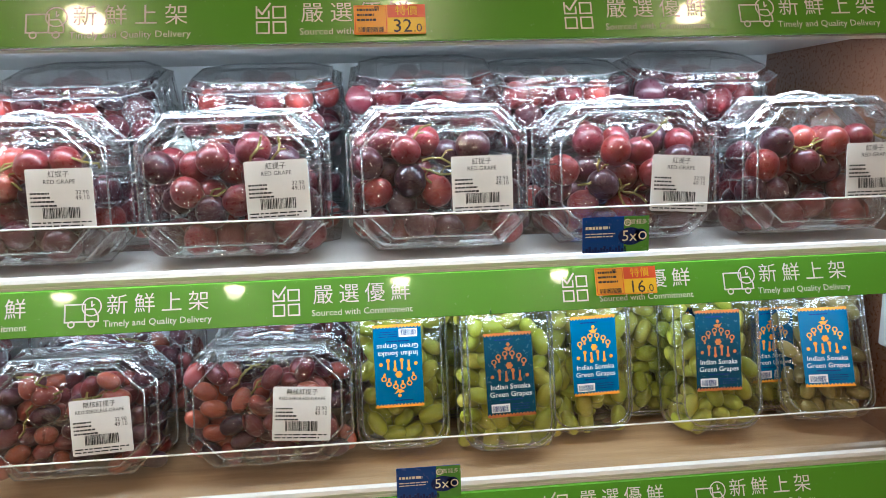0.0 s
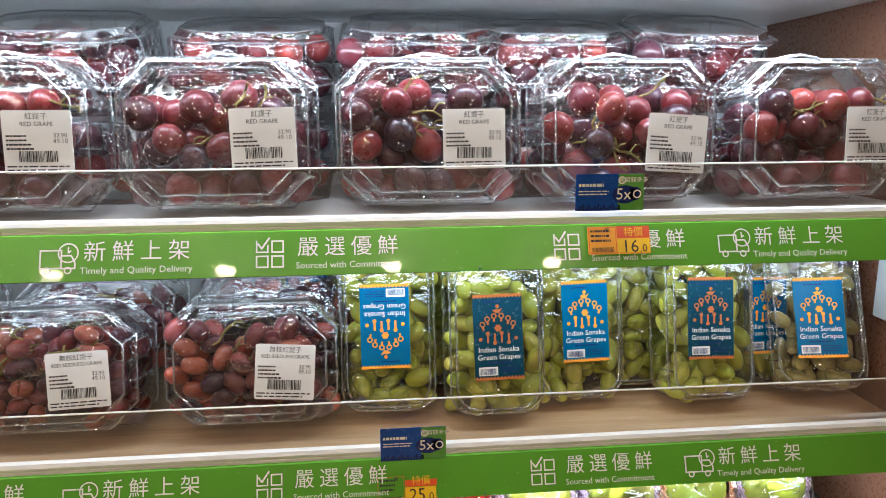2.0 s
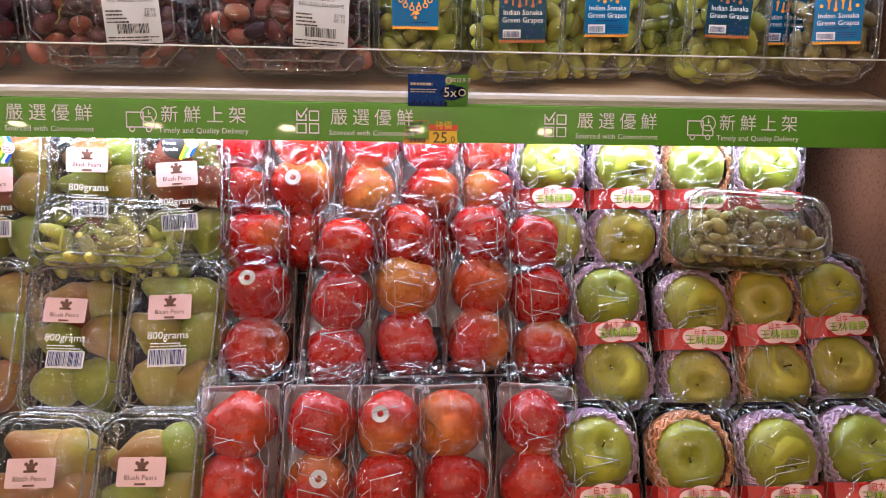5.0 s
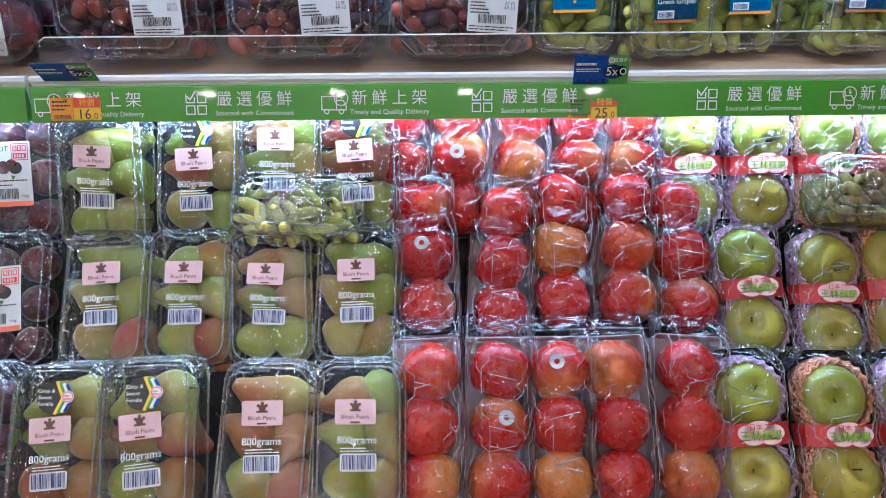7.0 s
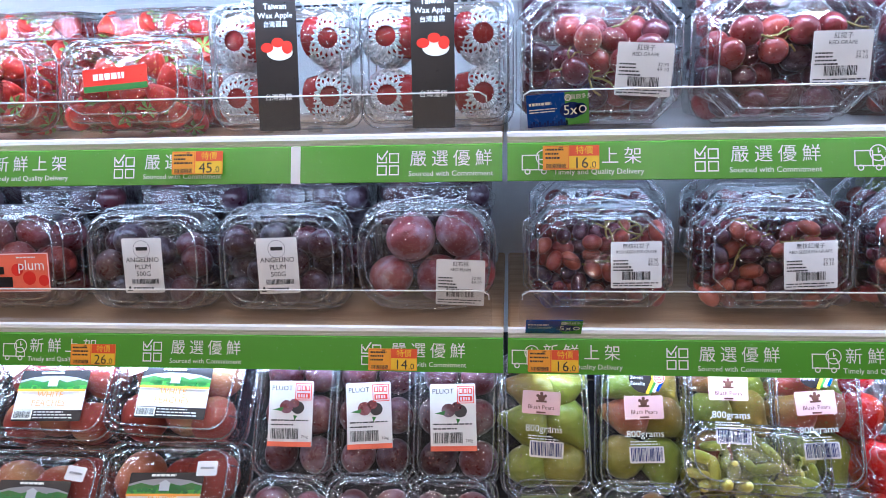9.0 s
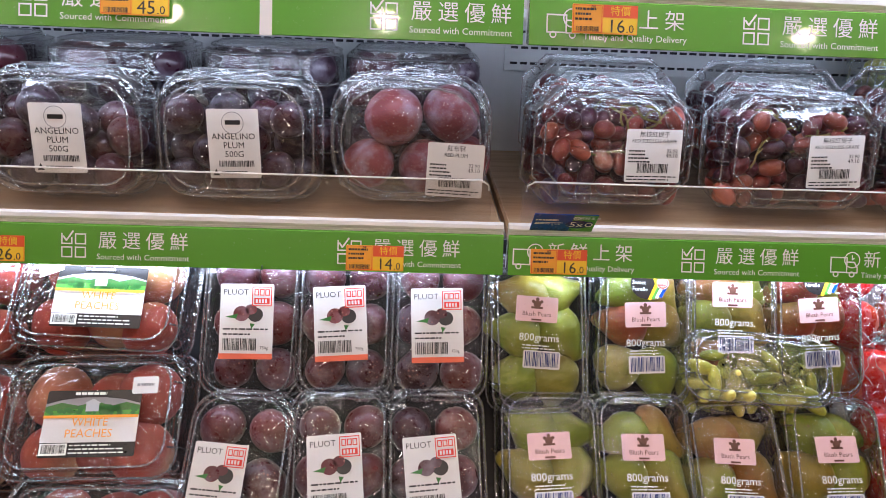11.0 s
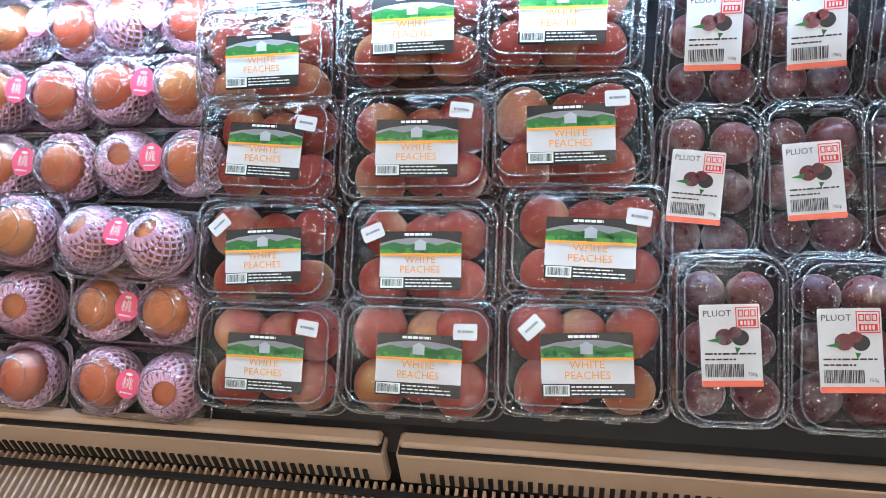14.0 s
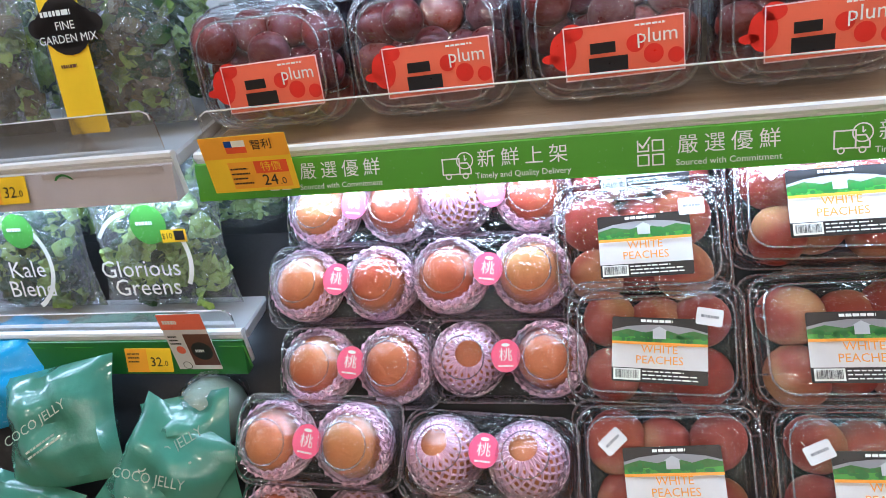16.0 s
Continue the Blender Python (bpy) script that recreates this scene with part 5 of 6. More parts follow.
def pluot_box(seed, big_one=False):
    def build():
        rs = np.random.RandomState(seed)
        b = clamshell("pluot_box", "clear plastic box of speckled pluots with a white label", "fruit box", "pluot boxes", CLAM_PLUOT_BIG if big_one else CLAM_PLUOT)
        k = 1.1 if big_one else 1.0
        fill(b, "pluot", "pluot", [(sx * 0.027 * k + rs.uniform(-0.003, 0.003), y * k, 0.044 + rs.uniform(-0.004, 0.003)) for sx in (-1, 1) for y in (0.036, 0.092, 0.148)], rs, size=(0.93 * k, 1.05 * k))
        h0 = 0.098 if big_one else 0.094
        card = label_on(b, "label", 0.062, 0.088, "paper", [("print_black", [("t", "PLUOT", -0.013, 0.034, 0.0095)] + lines(-0.027, -0.010, 0.026, 1, 0.004, 0.0018, 2) + lines(-0.027, -0.016, 0.020, 1, 0.004, 0.0018, 3) + bars(-0.027, -0.034, 0.012, -0.020, 4) + [("c", 0.010, 0.008, 0.009, 0.0085), ("t", "750g", 0.021, -0.031, 0.005)]), ("pluot", [("c", -0.006, 0.009, 0.0095, 0.009), ("c", 0.005, 0.014, 0.007, 0.006)]), ("green_dark", [("q", [(-0.025, 0.005), (-0.012, 0.003), (-0.010, 0.009)]), ("q", [(0.004, -0.002), (0.010, -0.003), (0.006, -0.009)])]), ("scarlet", frame_box(0.006, 0.018, 0.029, 0.041, 0.0010) + [("r", 0.0085, 0.0205, 0.0265, 0.0275), ] + [bx for q in range(3) for bx in frame_box(0.0085 + 0.0063 * q, 0.0305, 0.0139 + 0.0063 * q, 0.038, 0.0011)]), ("salmon", [("r", -0.031, -0.044, 0.031, -0.0375)]), ("paper", [("r", 0.0105 + 0.0036 * q, 0.0218, 0.0127 + 0.0036 * q, 0.0262) for q in range(4)])], pose(-0.004 + (-0.014 if big_one else 0), h0, (0.0865 if big_one else 0.0815), 0, 0, rs.uniform(-5, 5)), "white label with an orange foot")
        return b
    return build


def peach_box(seed, rot=0):
    def build():
        rs = np.random.RandomState(seed)
        b = clamshell("peach_box", "clear plastic box of white peaches with landscape label", "fruit box", "white peach boxes", CLAM_PEACH)
        fill(b, "peach", "peach", [(sx * 0.052 + rs.uniform(-0.006, 0.006), y, 0.045) for sx in (-1, 1) for y in (0.038, 0.104)] + [(rs.uniform(-0.01, 0.01), 0.05, 0.034), (rs.uniform(-0.012, 0.012), 0.098, 0.036)], rs, size=(0.9, 1.04))
        rl = random.Random(seed)
        arch = [("q", [(-0.051, 0.008), (0.051, 0.008), (0.051, 0.021), (0.034, 0.0255), (0.012, 0.028), (-0.012, 0.028), (-0.034, 0.0255), (-0.051, 0.021)])]
        ridge = [("q", [(-0.051, 0.009), (0.051, 0.009), (0.051, 0.019), (0.036, 0.0225), (0.020, 0.0185), (0.004, 0.0235), (-0.016, 0.019), (-0.034, 0.0225), (-0.051, 0.018)])]
        field = [("q", [(-0.051, 0.0085), (0.051, 0.0085), (0.051, 0.0145), (0.020, 0.0125), (-0.010, 0.0155), (-0.051, 0.0130)])]
        trees = [("c", rl.uniform(-0.048, 0.048), rl.uniform(0.010, 0.0175), rl.uniform(0.0018, 0.0042), rl.uniform(0.0016, 0.0034)) for q in range(34)]
        house = [("r", -0.007, 0.0125, 0.007, 0.0215), ("q", [(-0.009, 0.0215), (0.009, 0.0215), (0.0, 0.0265)])]
        label_on(b, "label", 0.102, 0.072, "black_card", [("paper", [("r", -0.051, -0.0205, 0.051, 0.008)]), ("print_grey", arch), ("hill", ridge), ("cardgreen", field), ("green_dark", trees), ("grey", house), ("orange_print", [("r", -0.051, 0.0055, 0.051, 0.0085), ("t", "WHITE", 0, 0.0005, 0.0125), ("t", "PEACHES", 0, -0.0115, 0.0125)]), ("print_white", lines(-0.020, 0.0305, 0.020, 1, 0.004, 0.0030, 5) + lines(-0.018, -0.0245, 0.045, 3, 0.004, 0.0014, 4) + [("r", -0.049, -0.034, -0.020, -0.0215)]), ("print_black", bars(-0.047, -0.032, -0.022, -0.023, 8))], pose(0.004, 0.066, 0.0895, 0, 0, rs.uniform(-3, 3)), "black label with green hills and white field")
        sx = rs.choice((-1, 1))
        label_on(b, "price_sticker", 0.028, 0.019, "paper", [("print_grey", lines(-0.009, -0.001, 0.010, 1, 0.004, 0.003, 2))], pose(sx * 0.058, 0.104 + rs.uniform(-0.006, 0.008), 0.0898, 0, 0, rs.uniform(-35, 45)), "small white price sticker")
        return b
    return build


def dome(cx, cy, r, z0, zt, n=18, m_=6):
    rings = []
    for i in range(m_):
        a = math.pi / 2 * i / (m_ - 1)
        rad = max(0.0006, r * math.cos(a) ** 0.75)
        rings.append([(cx + rad * math.cos(2 * math.pi * k / n), cy + rad * math.sin(2 * math.pi * k / n), z0 + (zt - z0) * math.sin(a)) for k in range(n)])
    return loft(rings, False, True)


def twin_meshes(w, h, d):
    t = Geo().add(*loft([rrect(w * 0.88, h * 0.82, 0.03, 0.0, 5, 0, h / 2), rrect(w * 0.95, h * 0.92, 0.03, d * 0.36, 5, 0, h / 2), rrect(w, h, 0.022, d * 0.37, 5, 0, h / 2), rrect(w, h, 0.022, d * 0.40, 5, 0, h / 2)], True, False))
    l = Geo().add(*loft([rrect(w, h, 0.022, d * 0.41, 5, 0, h / 2), rrect(w, h, 0.022, d * 0.43, 5, 0, h / 2), rrect(w * 0.95, h * 0.93, 0.026, d * 0.45, 5, 0, h / 2), rrect(w * 0.92, h * 0.88, 0.026, d * 0.66, 5, 0, h / 2), rrect(w * 0.88, h * 0.82, 0.024, d * 0.70, 5, 0, h / 2), rrect(w * 0.5, h * 0.4, 0.02, d * 0.71, 5, 0, h / 2)], False, True))
    for sx in (-1, 1):
        l.add(*dome(sx * w * 0.235, h / 2, 0.0465, d * 0.45, d * 0.97))
    rims = [Geo().tube(rrect(w, h, 0.022, d * 0.42, 5, 0, h / 2), 0.0012, 5, True)]
    for sx in (-1, 1):
        rims.append(Geo().tube([(sx * w * 0.235 + 0.026 * math.cos(k * math.pi / 8), h / 2 + 0.026 * math.sin(k * math.pi / 8), d * 0.905) for k in range(16)], 0.0009, 4, True))
        rims.append(Geo().tube([(sx * w * 0.235 + 0.047 * math.cos(k * math.pi / 10), h / 2 + 0.047 * math.sin(k * math.pi / 10), d * 0.455) for k in range(20)], 0.0011, 4, True))
    return t.mesh("tub", M["tub"]), l.mesh("lid", M["clam"]), [("rim", g_.mesh("rim", M["rim"])) for g_ in rims]


TWIN = twin_meshes(0.208, 0.106, 0.094)


def twin_box(seed, full=(0, 0)):
    def build():
        rs = np.random.RandomState(seed)
        b = clamshell("peach_twin_pack", "clear twin pack of pale peaches in pink foam nets", "fruit box", "netted peach packs", TWIN)
        for sx, fl in ((-1, full[0]), (1, full[1])):
            m = pose(sx * 0.049, 0.053, 0.0455, rs.uniform(-14, 14), rs.uniform(-14, 14), rs.uniform(0, 360))
            part("peach", FRUIT["peach_pale"][rs.randint(3)], b, m)
            part("foam_net", NET_PINK_FULL if fl else NET_PINK, b, m)
        lab = part("label", flat([("c", 0, 0, 0.0175, 0.0195)], 0.0).mesh("label", M["hot_pink"], False), b, pose(0.002, 0.055, 0.078, 0, 0, rs.uniform(-10, 10)), "round pink label")
        part("print", flat([("t", "桃", 0, 0.000, 0.0165), ("c", 0.0, 0.0125, 0.005, 0.002)] + lines(-0.009, -0.013, 0.009, 1, 0.003, 0.002, 2), 0.0006).mesh("print", M["print_white"], False), lab)
        return b
    return build


def wrap_mesh(w, h, d, seed, bulges=3, amp=0.0035, tail=0.012):
    """Crinkled film drawn over a row of fruit."""
    rs = np.random.RandomState(seed)
    n, m_ = 20, 34
    ph = rs.rand(6) * 6.28
    rings = []
    for i in range(m_):
        v = i / (m_ - 1)
        y = -0.010 + (h + 0.010 + tail) * v
        edge = min(1.0, v * 9, (1 - v) * (9 - 90 * tail))
        dz = d * (0.16 + 0.84 * edge ** 0.6) * (0.90 + 0.10 * abs(math.sin(math.pi * bulges * v)))
        ring = []
        for k in range(n):
            u = k / (n - 1)
            a = math.pi * u
            cx, cz = math.cos(a), math.sin(a)
            x = -(w / 2) * (abs(cx) ** 0.42) * (1 if cx > 0 else -1)
            z = dz * (cz ** 0.55 if cz > 0 else 0)
            q = amp * (math.sin(9 * u * 6.28 + 5 * v + ph[0]) * math.sin(7 * v * 6.28 + ph[1]) + 0.55 * rs.uniform(-1, 1))
            q += (1 - edge) * amp * 2.2 * math.sin(k * 2.4 + ph[2])
            ring.append((x * (1 + q * 2), y, max(0.001, z + q)))
        rings.append(ring)
    v, f = [p for r in rings for p in r], []
    for i in range(m_ - 1):
        for j in range(n - 1):
            f.append((i * n + j, i * n + j + 1, (i + 1) * n + j + 1, (i + 1) * n + j))
    wrap = me("film_wrap", v, f, M["wrap"], True)
    # whitish tubes along the folds put bright glint lines on the film
    crease_glints = Geo()
    for _ in range(44):
        i, j = rs.randint(2, m_ - 3), rs.randint(3, n - 4)
        di, dj = rs.choice((-1, 1)), rs.choice((-1, 0, 1))
        pts = []
        for k in range(rs.randint(3, 8)):
            p = Vector(rings[min(m_ - 1, max(0, i))][min(n - 1, max(0, j))])
            pts.append(p + Vector((rs.uniform(-1, 1), rs.uniform(-1, 1), 1.0)) * 0.0005)
            i, j = i + di, j + (dj if k % 2 else 0)
        crease_glints.tube(pts, [0.0002] + [0.0005] * (len(pts) - 2) + [0.0002], 4)
    return wrap, crease_glints.mesh("crease", M["crease"])


WRAP_RED = [wrap_mesh(0.103, 0.240, 0.091, s, tail=0.034) for s in range(4)]
WRAP_GREEN = [wrap_mesh(0.112, 0.208, 0.094, s + 9, 2, 0.0025) for s in range(3)]
TRAY_RED = Geo().add(*loft([rrect(0.092, 0.238, 0.006, 0.0, 4, 0, 0.120), rrect(0.098, 0.244, 0.007, 0.036, 4, 0, 0.120), rrect(0.0955, 0.2415, 0.006, 0.036, 4, 0, 0.120), rrect(0.089, 0.234, 0.005, 0.003, 4, 0, 0.120)], True, True)).mesh("tray", M["tray_white"], False)
TRAY_GREEN = Geo().add(*loft([rrect(0.098, 0.202, 0.02, 0.0, 2, 0, 0.102), rrect(0.110, 0.220, 0.028, 0.056, 2, 0, 0.102), rrect(0.107, 0.217, 0.027, 0.056, 2, 0, 0.102), rrect(0.094, 0.198, 0.018, 0.004, 2, 0, 0.102)], True, True)).mesh("tray", M["tray_black"], False)


def red_apple_pack(seed, sticker=-1):
    def build():
        rs = np.random.RandomState(seed)
        b = empty("apple_pack", "three red apples on a white tray in crinkled clear film", "apple pack", "red apple packs")
        part("tray", TRAY_RED, b)
        for k, y in enumerate((0.044, 0.118, 0.192)):
            o = part("apple", FRUIT["apple_red"][rs.randint(3)], b, pose(rs.uniform(-0.003, 0.003), y, 0.043, rs.uniform(50, 120), rs.uniform(-25, 25), rs.uniform(0, 360)) @ Matrix.Scale(rs.uniform(0.95, 1.02), 4))
            if k == sticker:
                st = part("sticker", flat([("o", 0, 0, 0.0105, 0.0065)], 0.0).mesh("sticker", M["paper"], False), b, pose(-0.012 + 0.02 * rs.rand(), y + 0.012, 0.0868, -12, 0, 0), "small round fruit sticker")
        wr = WRAP_RED[rs.randint(4)]
        tagged(part("crease", wr[1], part("film_wrap", wr[0], b)), kind="stuff")
        return b
    return build


def green_apple_pack(seed, net=0):
    def build():
        rs = np.random.RandomState(seed)
        b = empty("apple_pack", "two green apples in foam nets, black tray, red paper band", "apple pack", "green apple packs")
        part("tray", TRAY_GREEN, b)
        for y in (0.050, 0.150):
            m = pose(rs.uniform(-0.002, 0.002), y, 0.050, rs.uniform(-22, 22), rs.uniform(-22, 22), rs.uniform(0, 360)) @ Matrix.Scale(rs.uniform(0.97, 1.03), 4)
            o = part("apple", FRUIT["apple_green"][rs.randint(3)], b, m)
            part("stalk", STALK, o, pose(0, 0, 0.027))
            part("foam_net", NETS_APPLE[net], b, Matrix.Translation((0, y, 0.049)) @ Euler((0, 0, rs.rand())).to_matrix().to_4x4())
        band = Geo()
        pr = [(-0.0535, 0.004), (-0.054, 0.050), (-0.046, 0.074), (-0.025, 0.086), (0.0, 0.089), (0.025, 0.086), (0.046, 0.074), (0.054, 0.050), (0.0535, 0.004)]
        v = [(x, y, z) for x, z in pr for y in (0.088, 0.116)]
        band.add(v, [(2 * i, 2 * i + 2, 2 * i + 3, 2 * i + 1) for i in range(len(pr) - 1)])
        bd = part("paper_band", band.mesh("paper_band", M["red_band"], False), b, None, "red paper band")
        cl = flat([("c", 0, 0.004, 0.020, 0.012), ("c", -0.017, 0.001, 0.013, 0.010), ("c", 0.017, 0.001, 0.013, 0.010), ("c", -0.010, -0.006, 0.014, 0.008), ("c", 0.012, -0.006, 0.014, 0.008)], 0.0)
        lab = part("label", cl.mesh("label", M["pale_pink"], False), b, pose(0.002, 0.103, 0.0905), "pale pink cloud label")
        part("print", flat([("t", "日本", -0.006, 0.008, 0.009), ("r", 0.006, 0.010, 0.018, 0.0112), ("c", 0.012, 0.012, 0.0015)], 0.0006).mesh("print", M["scarlet"], False), lab)
        part("print", flat([("t", "王林蘋果", 0, -0.003, 0.0135)], 0.0007).mesh("print", M["green_dark"], False), lab)
        part("print", flat([("t", "王林蘋果", 0.0006, -0.0024, 0.0122)], 0.0011).mesh("print", M["lime"], False), lab)
        wr = WRAP_GREEN[rs.randint(3)]
        tagged(part("crease", wr[1], part("film_wrap", wr[0], b)), kind="stuff")
        return b
    return build


# ---------------- produce on the upper shelves ----------------
def upright(x, yface, zfoot, d, lean=84, rz=0.0):
    """Pose of a box that stands on a shelf and leans back a little."""
    a = radians(lean)
    return pose(x, yface + d * math.sin(a), zfoot + 0.0005 - d * math.cos(a) * 0 + 0.001, lean, 0, 0) @ pose(0, 0, 0, 0, rz, 0)


rnd = random.Random(4)
for k, x in enumerate((-0.545, -0.325, -0.298 + 0.205 - 0.012, 0.120, 0.336, 0.560)):
    first_or_copy(("globe", k % 4), globe_box(10 + k % 4), upright(x, 0.828, ZB, GD, 86))
for k, x in enumerate((-0.535, -0.30, -0.09, 0.115, 0.292, 0.475)):
    first_or_copy(("globe_back", k % 2), globe_box(30 + k % 2, False), pose(x, 0.955, ZB + 0.002, 0, 0, rnd.uniform(-2, 2)))
    copy_thing(PROTO[("globe_back", k % 2)], pose(x + rnd.uniform(-0.008, 0.008), 0.962, ZB + 0.1025, 15 + 3 * (k % 2), 0, rnd.uniform(-2, 2)))

for k, x in enumerate((-1.372, -1.162)):
    first_or_copy(("berry", k), strawberry_box(50 + k), upright(x, 0.83, ZB, 0.085, 78))
    first_or_copy(("berry", 1 - k), strawberry_box(51 - k), pose(x + 0.02, 0.965, ZB + 0.002, 0, 0, 3))
    copy_thing(PROTO[("berry", k)], pose(x - 0.01, 0.968, ZB + 0.092, 0, 0, -2))
for k, x in enumerate((-0.950, -0.751)):
    first_or_copy(("wax", 0), wax_box(60), upright(x, 0.835, ZB, 0.08, 82))

for k, x in enumerate((-0.535, -0.306, -0.085)):
    first_or_copy(("seed", k), seedless_box(70 + k), upright(x, 0.842, ZC, 0.092, 80))
    first_or_copy(("seed_back", k % 2), seedless_box(80 + k % 2, False), upright(x + 0.012, 0.958, ZC + 0.022, 0.092, 84))
for x, y, lean, key, kw in ((0.070, 0.872, 80, 0, dict(upside=True)), (0.198, 0.848, 79, 1, dict(dark_label=True)), (0.307, 0.885, 80, 2, {}), (0.395, 0.925, 82, 5, dict(labelled=False)), (0.468, 0.862, 79, 4, dict(dark_label=True)), (0.560, 0.915, 82, 3, {}), (0.135, 0.96, 84, 5, {}), (0.250, 0.975, 84, 5, {}), (-0.045, 1.07, 86, 3, {}), (0.36, 1.02, 85, 4, {}), (0.49, 1.03, 85, 2, {})):
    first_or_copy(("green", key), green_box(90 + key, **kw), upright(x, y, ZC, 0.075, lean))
first_or_copy(("green_old", 0), green_box(99, "sonaka_old"), upright(0.630, 0.858, ZC, 0.075, 72, -16))

for k, x in enumerate((-1.172, -0.976)):
    first_or_copy(("plum", k), plum_box(110 + k), upright(x, 0.838, ZC, 0.085, 82))
first_or_copy(("redplum", 0), red_plum_box(115), upright(-0.775, 0.838, ZC, 0.095, 82))
for k, x in enumerate((-1.985, -1.785, -1.585, -1.388)):
    first_or_copy(("dino", k % 2), berry_plum_box(120 + k % 2), upright(x, 0.838, ZC, 0.085, 80))
for x in (-1.98, -1.78, -1.58, -1.37, -1.165, -0.965, -0.772):
    for lev in (0, 1):
        first_or_copy(("plum_back", 0), plum_box(118, False), pose(x + rnd.uniform(-0.006, 0.006), 0.972, ZC + 0.002 + lev * 0.089, 0, 0, rnd.uniform(-2, 2)))


# ---------------- produce on the sloped deck ----------------
def on_slope(x, y, z, tilt, h, d, rz=0.0, sway=0.0):
    """Pose of a pack whose face has its middle at (x, y, z) and leans back by tilt degrees from flat."""
    a = radians(tilt)
    up, nrm = Vector((0, math.cos(a), math.sin(a))), Vector((0, -math.sin(a), math.cos(a)))
    o = Vector((x, y, z)) - up * (h / 2) - nrm * d
    return pose(*o, tilt, 0, 0) @ pose(0, 0, 0, 0, sway, rz)


T1, T2, T3 = 50, 50, 64
R1, R2, R3 = (0.548, 0.700), (0.725, 0.800), (0.832, 0.945)
PEARS = [
    (-0.607, *R1, T1, 3, 0), (-0.490, *R1, T1, 3, 2), (-0.350, *R1, T1, 0, -3), (-0.226, *R1, T1, 1, 0),
    (-0.594, *R2, T2, 0, 0), (-0.476, *R2, T2, 1, 1), (-0.357, *R2, T2, 2, 3), (-0.240, *R2, T2, 0, -2),
    (-0.604, 0.818, 0.938, T3, 2, 2), (-0.472, *R3, T3, 3, -2), (-0.352, 0.842, 0.952, T3, 1, 0), (-0.238, 0.842, 0.952, T3, 3, 0),
]
for x, y, z, t, k, rz in PEARS:
    first_or_copy(("pear", k), pear_box(130 + k, badge=(k == 3)), on_slope(x, y, z, t, 0.191, 0.084, rz) @ Matrix.Scale(1.025, 4))
first_or_copy(("flat", 0), flat_grape_box(140, "finger"), on_slope(-0.328, 0.803, 0.915, 50, 0.105, 0.085, -3))
first_or_copy(("flat", 1), flat_grape_box(141, "sonaka_old"), on_slope(0.520, 0.785, 0.938, 50, 0.105, 0.085, -4))

PLUOTS = [(-0.956, *R1, T1, 0, 1), (-0.836, *R1, T1, 1, 0), (-0.724, *R1, T1, 2, 1), (-0.847, *R2, T2, 1, 2), (-0.732, *R2, T2, 2, 2), (-0.972, *R3, T3, 0, -2), (-0.853, *R3, T3, 2, 0), (-0.734, *R3, T3, 1, -1)]
for x, y, z, t, k, rz in PLUOTS:
    first_or_copy(("pluot", k), pluot_box(150 + k), on_slope(x, y, z, t, 0.191, 0.082, rz) @ Matrix.Scale(1.025, 4))
first_or_copy(("pluot_big", 0), pluot_box(155, True), on_slope(-0.979, 0.715, 0.806, 50, 0.208, 0.085, -4))

AX1, AX2, AX3 = (-0.133, -0.046, 0.036, 0.118, 0.202), (-0.139, -0.036, 0.062, 0.156, 0.242), (-0.166, -0.084, 0.005, 0.091, 0.168)
for k, x in enumerate(AX1):
    first_or_copy(("red", k % 5), red_apple_pack(160 + k % 5, (-1, 1, 2, -1, -1)[k]), on_slope(x, 0.556, 0.712, 50, 0.236 * 0.94, 0.086, (2, -1, 0, 2, -4)[k]) @ Matrix.Scale(0.94, 4))
for k, x in enumerate(AX2):
    first_or_copy(("redb", k % 5), red_apple_pack(170 + k % 5, (1, -1, -1, -1, -1)[k]), on_slope(x, 0.765 + (0, -0.012, 0.004, 0.004, -0.006)[k], 0.852 + (0, -0.006, 0.006, 0.008, 0.0)[k], 51, 0.236, 0.086, (1, -4, 1, -1, 3)[k]))
for k, x in enumerate(AX3):
    copy_thing(PROTO[("red" if k != 1 else "redb", (3, 0, 0, 4, 3)[k])], on_slope(x, 0.850, 0.958, 66, 0.236, 0.086, (3, 2, 0, -1, -2)[k]))

GX = [(0.284, *R1, 0), (0.392, 0.546, 0.697, 2), (0.500, 0.546, 0.697, 1), (0.606, 0.548, 0.7, 0), (0.336, 0.730, 0.806, 0), (0.442, 0.724, 0.798, 1), (0.548, 0.728, 0.804, 2), (0.644, 0.735, 0.812, 0)]
for k, (x, y, z, net) in enumerate(GX):
    first_or_copy(("ga", net), green_apple_pack(180 + net, net), on_slope(x, y, z, 50, 0.204, 0.092, (2, -1, 0, 1, 3, -2, 1, 2)[k]))
for k, (x, net) in enumerate(((0.258, 0), (0.362, 1), (0.462, 2), (0.562, 0))):
    copy_thing(PROTO[("ga", net)], on_slope(x, 0.842, 0.948, 62, 0.204, 0.092, (2, 0, -1, -2)[k]))

